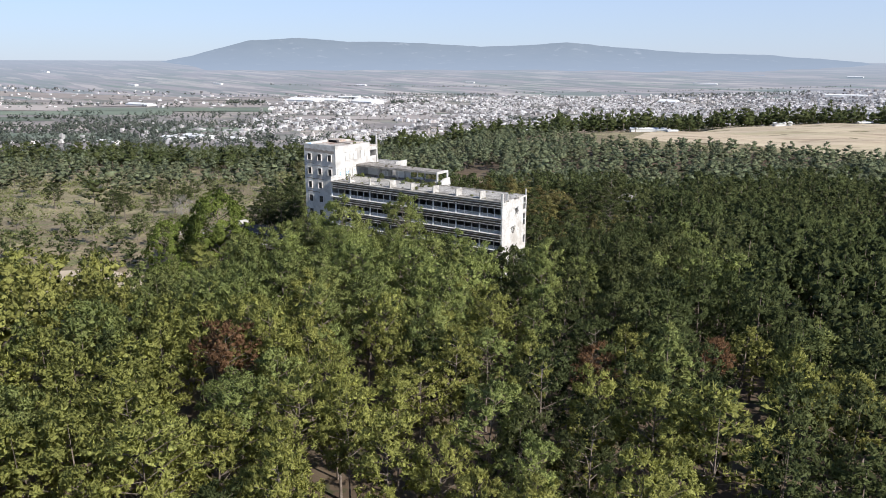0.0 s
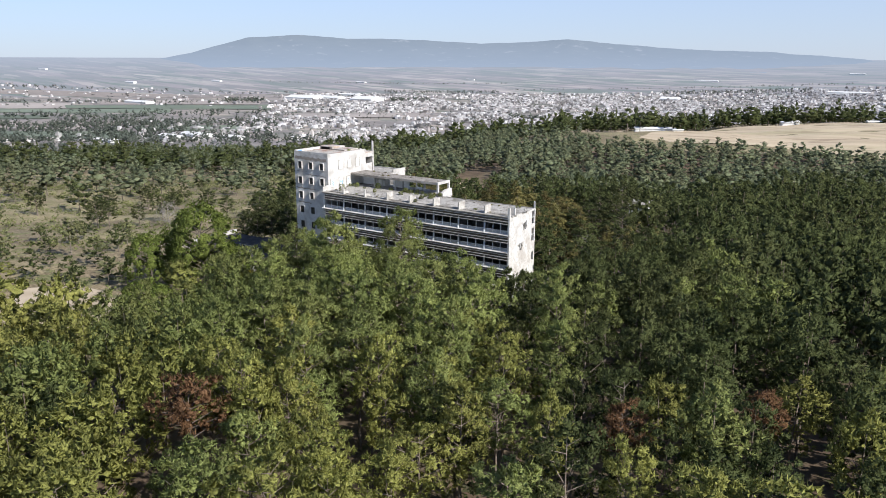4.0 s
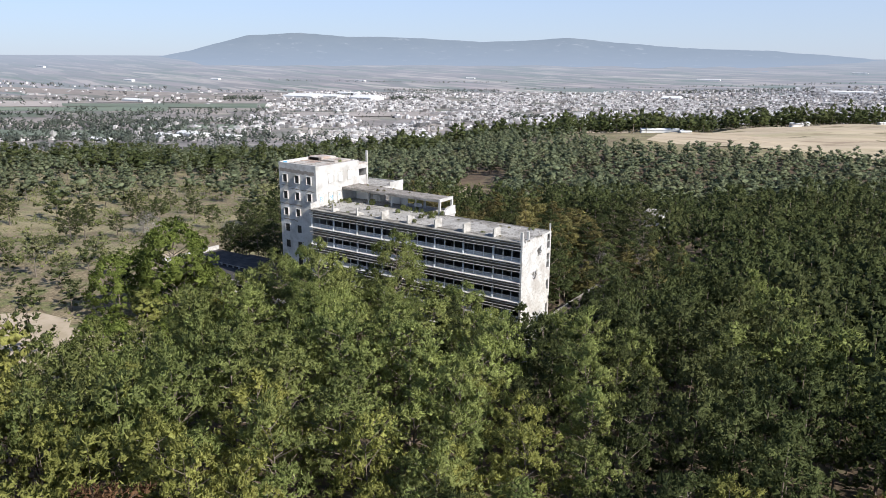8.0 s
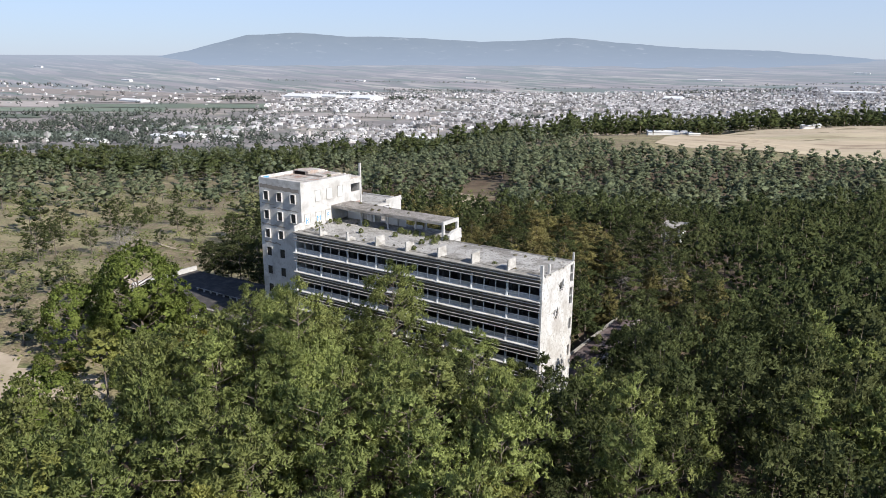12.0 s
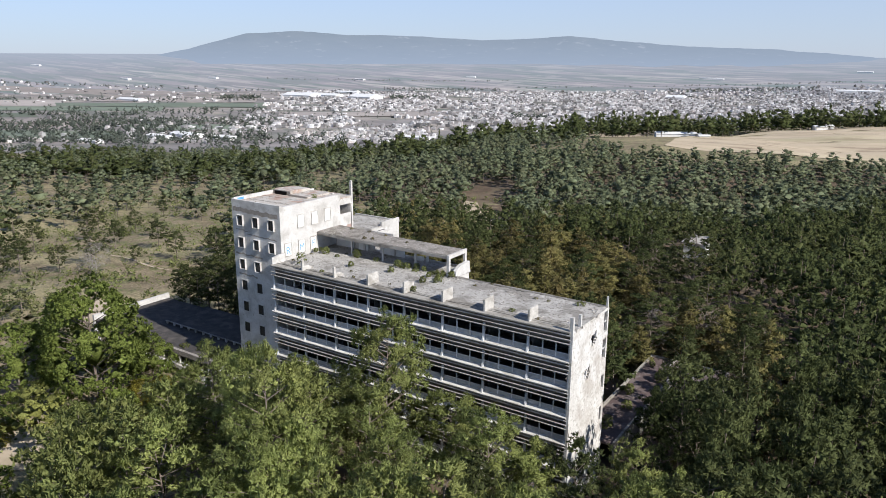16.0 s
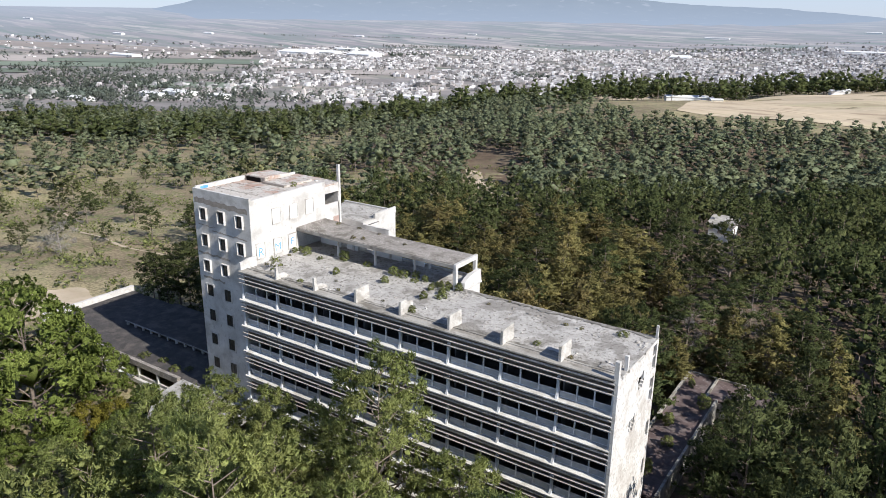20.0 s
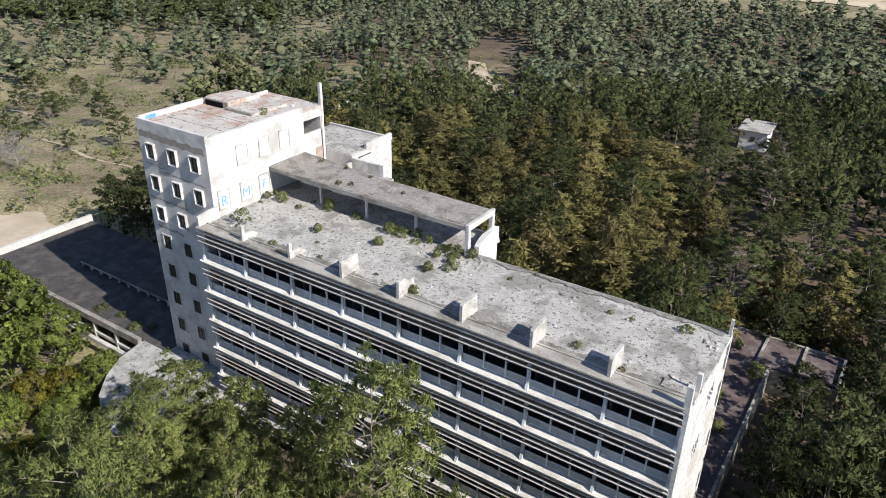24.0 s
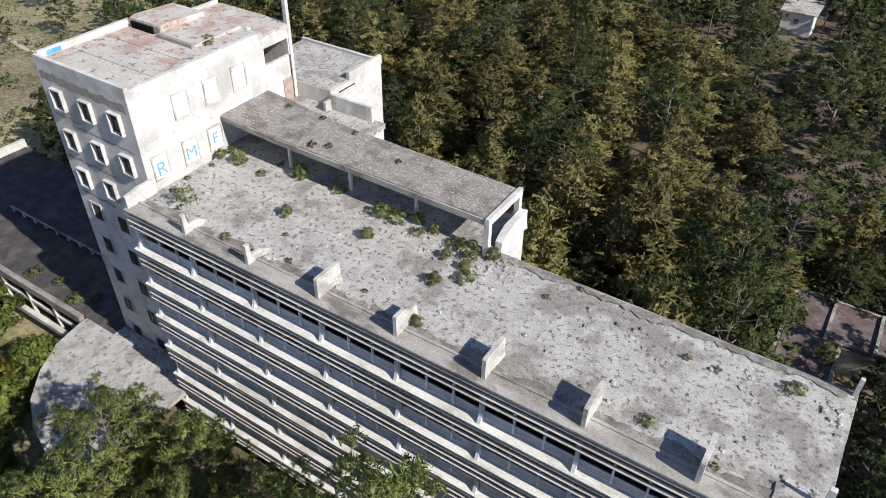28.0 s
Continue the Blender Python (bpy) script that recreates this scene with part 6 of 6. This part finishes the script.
def shrub_proto(seed, label, mat, h, r, clumps, per=16, rad=0.16, name="shrub", width=0.2):
    (tv, tt), leaves = tree_geometry(seed, h=h, r=r, lobes=max(12, clumps // 4), sprays=int(per * 1.5), per=7, lobe=rad * 1.8, length=rad * 0.7, width=rad * width * 0.5, low=0.12, limbs=8, sides=3)
    ob = thing(name, label, "shrub", "shrubs on the roof")
    part("stems", tri_mesh("stems", tv, tt, M_BARK), None, ob)
    part("foliage", leaf_mesh("foliage", *leaves, mat), None, ob)
    return ob


roof_shrubs = [shrub_proto(300, "green rounded shrub rooted in the roof screed", M_SHRUB, 0.9, 0.62, 60), shrub_proto(301, "low spreading green weed in the roof screed", M_SHRUB, 0.5, 0.75, 60, rad=0.13), shrub_proto(302, "sparse grey-green bush on the roof", M_SHRUB, 1.2, 0.6, 40, per=10, rad=0.14)]
dry = shrub_proto(303, "dry brownish tuft on the roof", M_CEDAR, 0.4, 0.5, 40, rad=0.11, name="dry_weed")
for x, y, s in ((3.4, 2.6, 18), (2.2, 8.9, 18), (4.7, 8.6, 10), (7.4, 10.0, 20), (10.9, 10.1, 14), (9.9, 5.7, 14), (11.4, 4.0, 7), (15.4, 9.3, 18), (16.6, 9.6, 20), (18.0, 10.1, 14), (19.5, 9.8, 12), (16.1, 6.8, 14), (22.4, 5.4, 14), (22.4, 9.3, 22), (21.6, 7.9, 12), (24.2, 9.5, 14), (23.8, 6.7, 16), (21.8, 5.7, 8), (21.2, 9.4, 13),
                (8.3, 1.5, 10), (0.4, 8.7, 12), (0.5, 9.6, 10), (0.6, 5.1, 9), (43.0, 8.7, 14), (37.5, 7.9, 9), (39.2, 7.9, 9), (37.2, 2.4, 10), (40.9, 1.6, 9), (23.6, 1.7, 12), (28.7, 8.1, 8), (5.0, 10.4, 9), (19.3, 2.4, 7), (1.0, 3.4, 9), (22.9, 8.6, 14), (18.6, 9.0, 12), (23.2, 7.6, 12), (0.7, 7.4, 8), (30.2, 9.9, 7), (13.5, 2.0, 9), (5.2, 1.6, 8)):
    kind = roof_shrubs[2] if (x, y) == (3.4, 2.6) else dry if s < 10 else roof_shrubs[int(rng.integers(2))]
    plant(kind, x, y, s / 17 * (1.25 if kind is roof_shrubs[2] else 1.0), rng.uniform(0, 6.28), z=18.92)
for x, y, s in ((8.5, 10.4, 10), (9.6, 10.9, 9), (3.0, 14.0, 8), (6.5, 13.9, 8), (10.0, 13.5, 7), (15.0, 12.0, 7)):
    plant(dry, x, y, s / 14, rng.uniform(0, 6.28), z=21.78)
for x, y, s in ((-2.9, 12.2, 10), (-2.2, 11.6, 8)):
    plant(roof_shrubs[1], x, y, s / 16, rng.uniform(0, 6.28), z=26.45)
for x, y, s in ((-17.5, 2.2, 14), (-16.0, 3.4, 10), (-21.0, 3.0, 12), (-24.5, 2.4, 14)):
    plant(roof_shrubs[1], x, y, s / 12, rng.uniform(0, 6.28), z=-0.05)
for x, y, s in ((44.0, 17.5, 22), (43.0, 29.0, 20), (45.6, 35.5, 24), (44.5, 24.0, 18), (42.6, 40.5, 14)):
    plant(roof_shrubs[0], x, y, s / 14, rng.uniform(0, 6.28), z=-0.62)

bushes = [shrub_proto(310, "dense green bush beside the terrace", M_OAK, 3.4, 1.9, 170, rad=0.34, name="bush"), shrub_proto(311, "yellowing bush beside the terrace", M_YELLOW, 3.0, 1.8, 150, rad=0.32, name="bush")]
for b in bushes:
    b["group"] = "bushes round the terrace"
for x, y, k, s in ((-14.6, -4.2, 0, 1.35), (-16.8, -7.6, 1, 1.25), (-18.4, -10.4, 1, 1.3), (-13.9, -8.2, 0, 1.1), (-12.0, -11.4, 0, 1.2), (-17.6, -14.0, 0, 1.2), (-8.2, -13.0, 0, 1.2), (-4.0, -13.2, 0, 1.1), (-10.0, -16.0, 1, 1.1), (-14.8, -18.0, 0, 1.0), (-20.0, -19.0, 0, 1.1), (-27.0, -25.0, 0, 1.0), (-24.0, -28.0, 1, 0.9), (-15.0, -24.0, 0, 1.2), (-31.0, -28.0, 0, 0.9)):
    plant(bushes[k], x, y, s, rng.uniform(0, 6.28))
for p in (*roof_shrubs, dry, *bushes):
    retire(p)

# undergrowth: low bushes and grass tussocks of the clearing and the wood's edge
low_bush = [tree_geometry(330 + k, h=1.5, r=1.2, lobes=3, sprays=3, per=2, lobe=0.6, length=0.4, width=0.09, low=0.1, limbs=0, sides=3) for k in range(5)]
spots = []
for _ in range(5200):
    u, v = rng.uniform(-40, 240), rng.uniform(-190, 60)
    x, y = to_xy(u, v)
    if any(a < x < b and c < y < d for a, b, c, d in KEEP_OUT):
        continue
    if noise.noise(Vector((x * 0.05, y * 0.05, 2.0))) < -0.05:
        continue
    if math.hypot((x + 64) / 1.7, y - 12) < 6 or math.hypot(x + 46, y + 37) < 10:
        continue
    spots.append((x, y, *2 * (0.45 + 1.2 * rng.random() ** 2,)))
scatter("undergrowth", "dry bushes and grass tussocks scattered over the clearing", "undergrowth", M_SHRUB, spots, low_bush, rng, bark=False)

scrub = [tree_geometry(350 + k, h=2.4, r=1.7, lobes=5, sprays=4, per=3, lobe=0.8, length=0.5, width=0.12, low=0.08, limbs=0, sides=3) for k in range(4)]
spots = []
for _ in range(5600):
    u, v = rng.uniform(20, 330), rng.uniform(-220, 60)
    x, y = to_xy(u, v)
    rows_ = math.sin(u * 0.17 + 0.8 * math.sin(v * 0.05)) + 1.3 * noise.noise(Vector((x * 0.03, y * 0.03, 6.0)))
    if density(u, v) > 0.7 or rows_ < 0.35 or any(a < x < b and c < y < d for a, b, c, d in KEEP_OUT) or math.hypot((x + 64) / 1.7, y - 12) < 7:
        continue
    spots.append((x, y, rng.uniform(0.4, 1.0), rng.uniform(0.4, 0.95)))
scatter("scrub", "dark green scrub in rows across the dry clearing", "scrub", M_SHRUB, spots, scrub, rng, bark=False)

# loose rubble on the roofs: flakes of screed and broken blocks
rv, rt = [], []


def stone(x, y, z, s):
    k = len(rv)
    h = s * rng.uniform(0.25, 0.6)
    a = rng.uniform(0, 6.28)
    n = int(rng.integers(4, 7))
    low = [(x + s * rng.uniform(0.6, 1.2) * math.cos(a + 6.283 * i / n), y + s * rng.uniform(0.6, 1.2) * math.sin(a + 6.283 * i / n)) for i in range(n)]
    for px, py in low:
        rv.append((px, py, z - 0.04))
    for px, py in low:
        rv.append((x + (px - x) * 0.7, y + (py - y) * 0.7, z + h * rng.uniform(0.6, 1.2)))
    rt.append(tuple(k + n + i for i in range(n)))
    for i in range(n):
        j = (i + 1) % n
        rt.append((k + i, k + j, k + n + j, k + n + i))


for _ in range(520):
    x, y = rng.uniform(0.6, L - 0.7), rng.uniform(1.3, D - 0.2)
    if noise.noise(Vector((x * 0.3, y * 0.3, 8.0))) + (0.25 if x > 30 else 0) < 0.05:
        continue
    stone(x, y, 18.94, rng.uniform(0.03, 0.12) if rng.random() < 0.93 else rng.uniform(0.14, 0.28))
for cx, cy, n in ((17.1, 2.5, 14), (24.5, 8.5, 30), (34.6, 8.2, 10), (40.0, 7.8, 10), (45.3, 7.9, 22), (23.3, 2.2, 14), (25.2, 10.0, 22), (12.4, 2.3, 8), (20.8, 8.6, 14), (35.2, 2.4, 8), (41.0, 2.4, 8), (44.6, 2.6, 14), (2.0, 4.0, 10)):
    for _ in range(n):
        stone(min(cx + rng.normal() * 0.7, L - 0.5), min(max(cy + rng.normal() * 0.6, 1.3), D - 0.1), 18.94, rng.uniform(0.05, 0.24))
for _ in range(260):
    stone(rng.uniform(0, 23.2), rng.uniform(10.3, 13.5), 21.79, rng.uniform(0.03, 0.10))
for _ in range(60):
    stone(rng.uniform(TX0 + 0.6, TX1 - 0.4), rng.uniform(TY0 + 0.6, 10.4), 26.46, rng.uniform(0.03, 0.10))
me = mesh_of("rubble", rv, rt, M_ROOF)
tagged(new("rubble", me), "loose flakes and broken blocks strewn over the roofs", "rubble", kind="stuff")
# a loose sheet of screed lifted at the end of the roof and a few dark slots
slab = thing("loose_roof_sheet", "lifted pale sheet of roof screed near the end wall", "debris")
part("sheet", worn(boxes((43.6, 45.2, 1.3, 2.4, 18.97, 19.05)), 0.25, 0.09, 5), M_ROOF, slab)
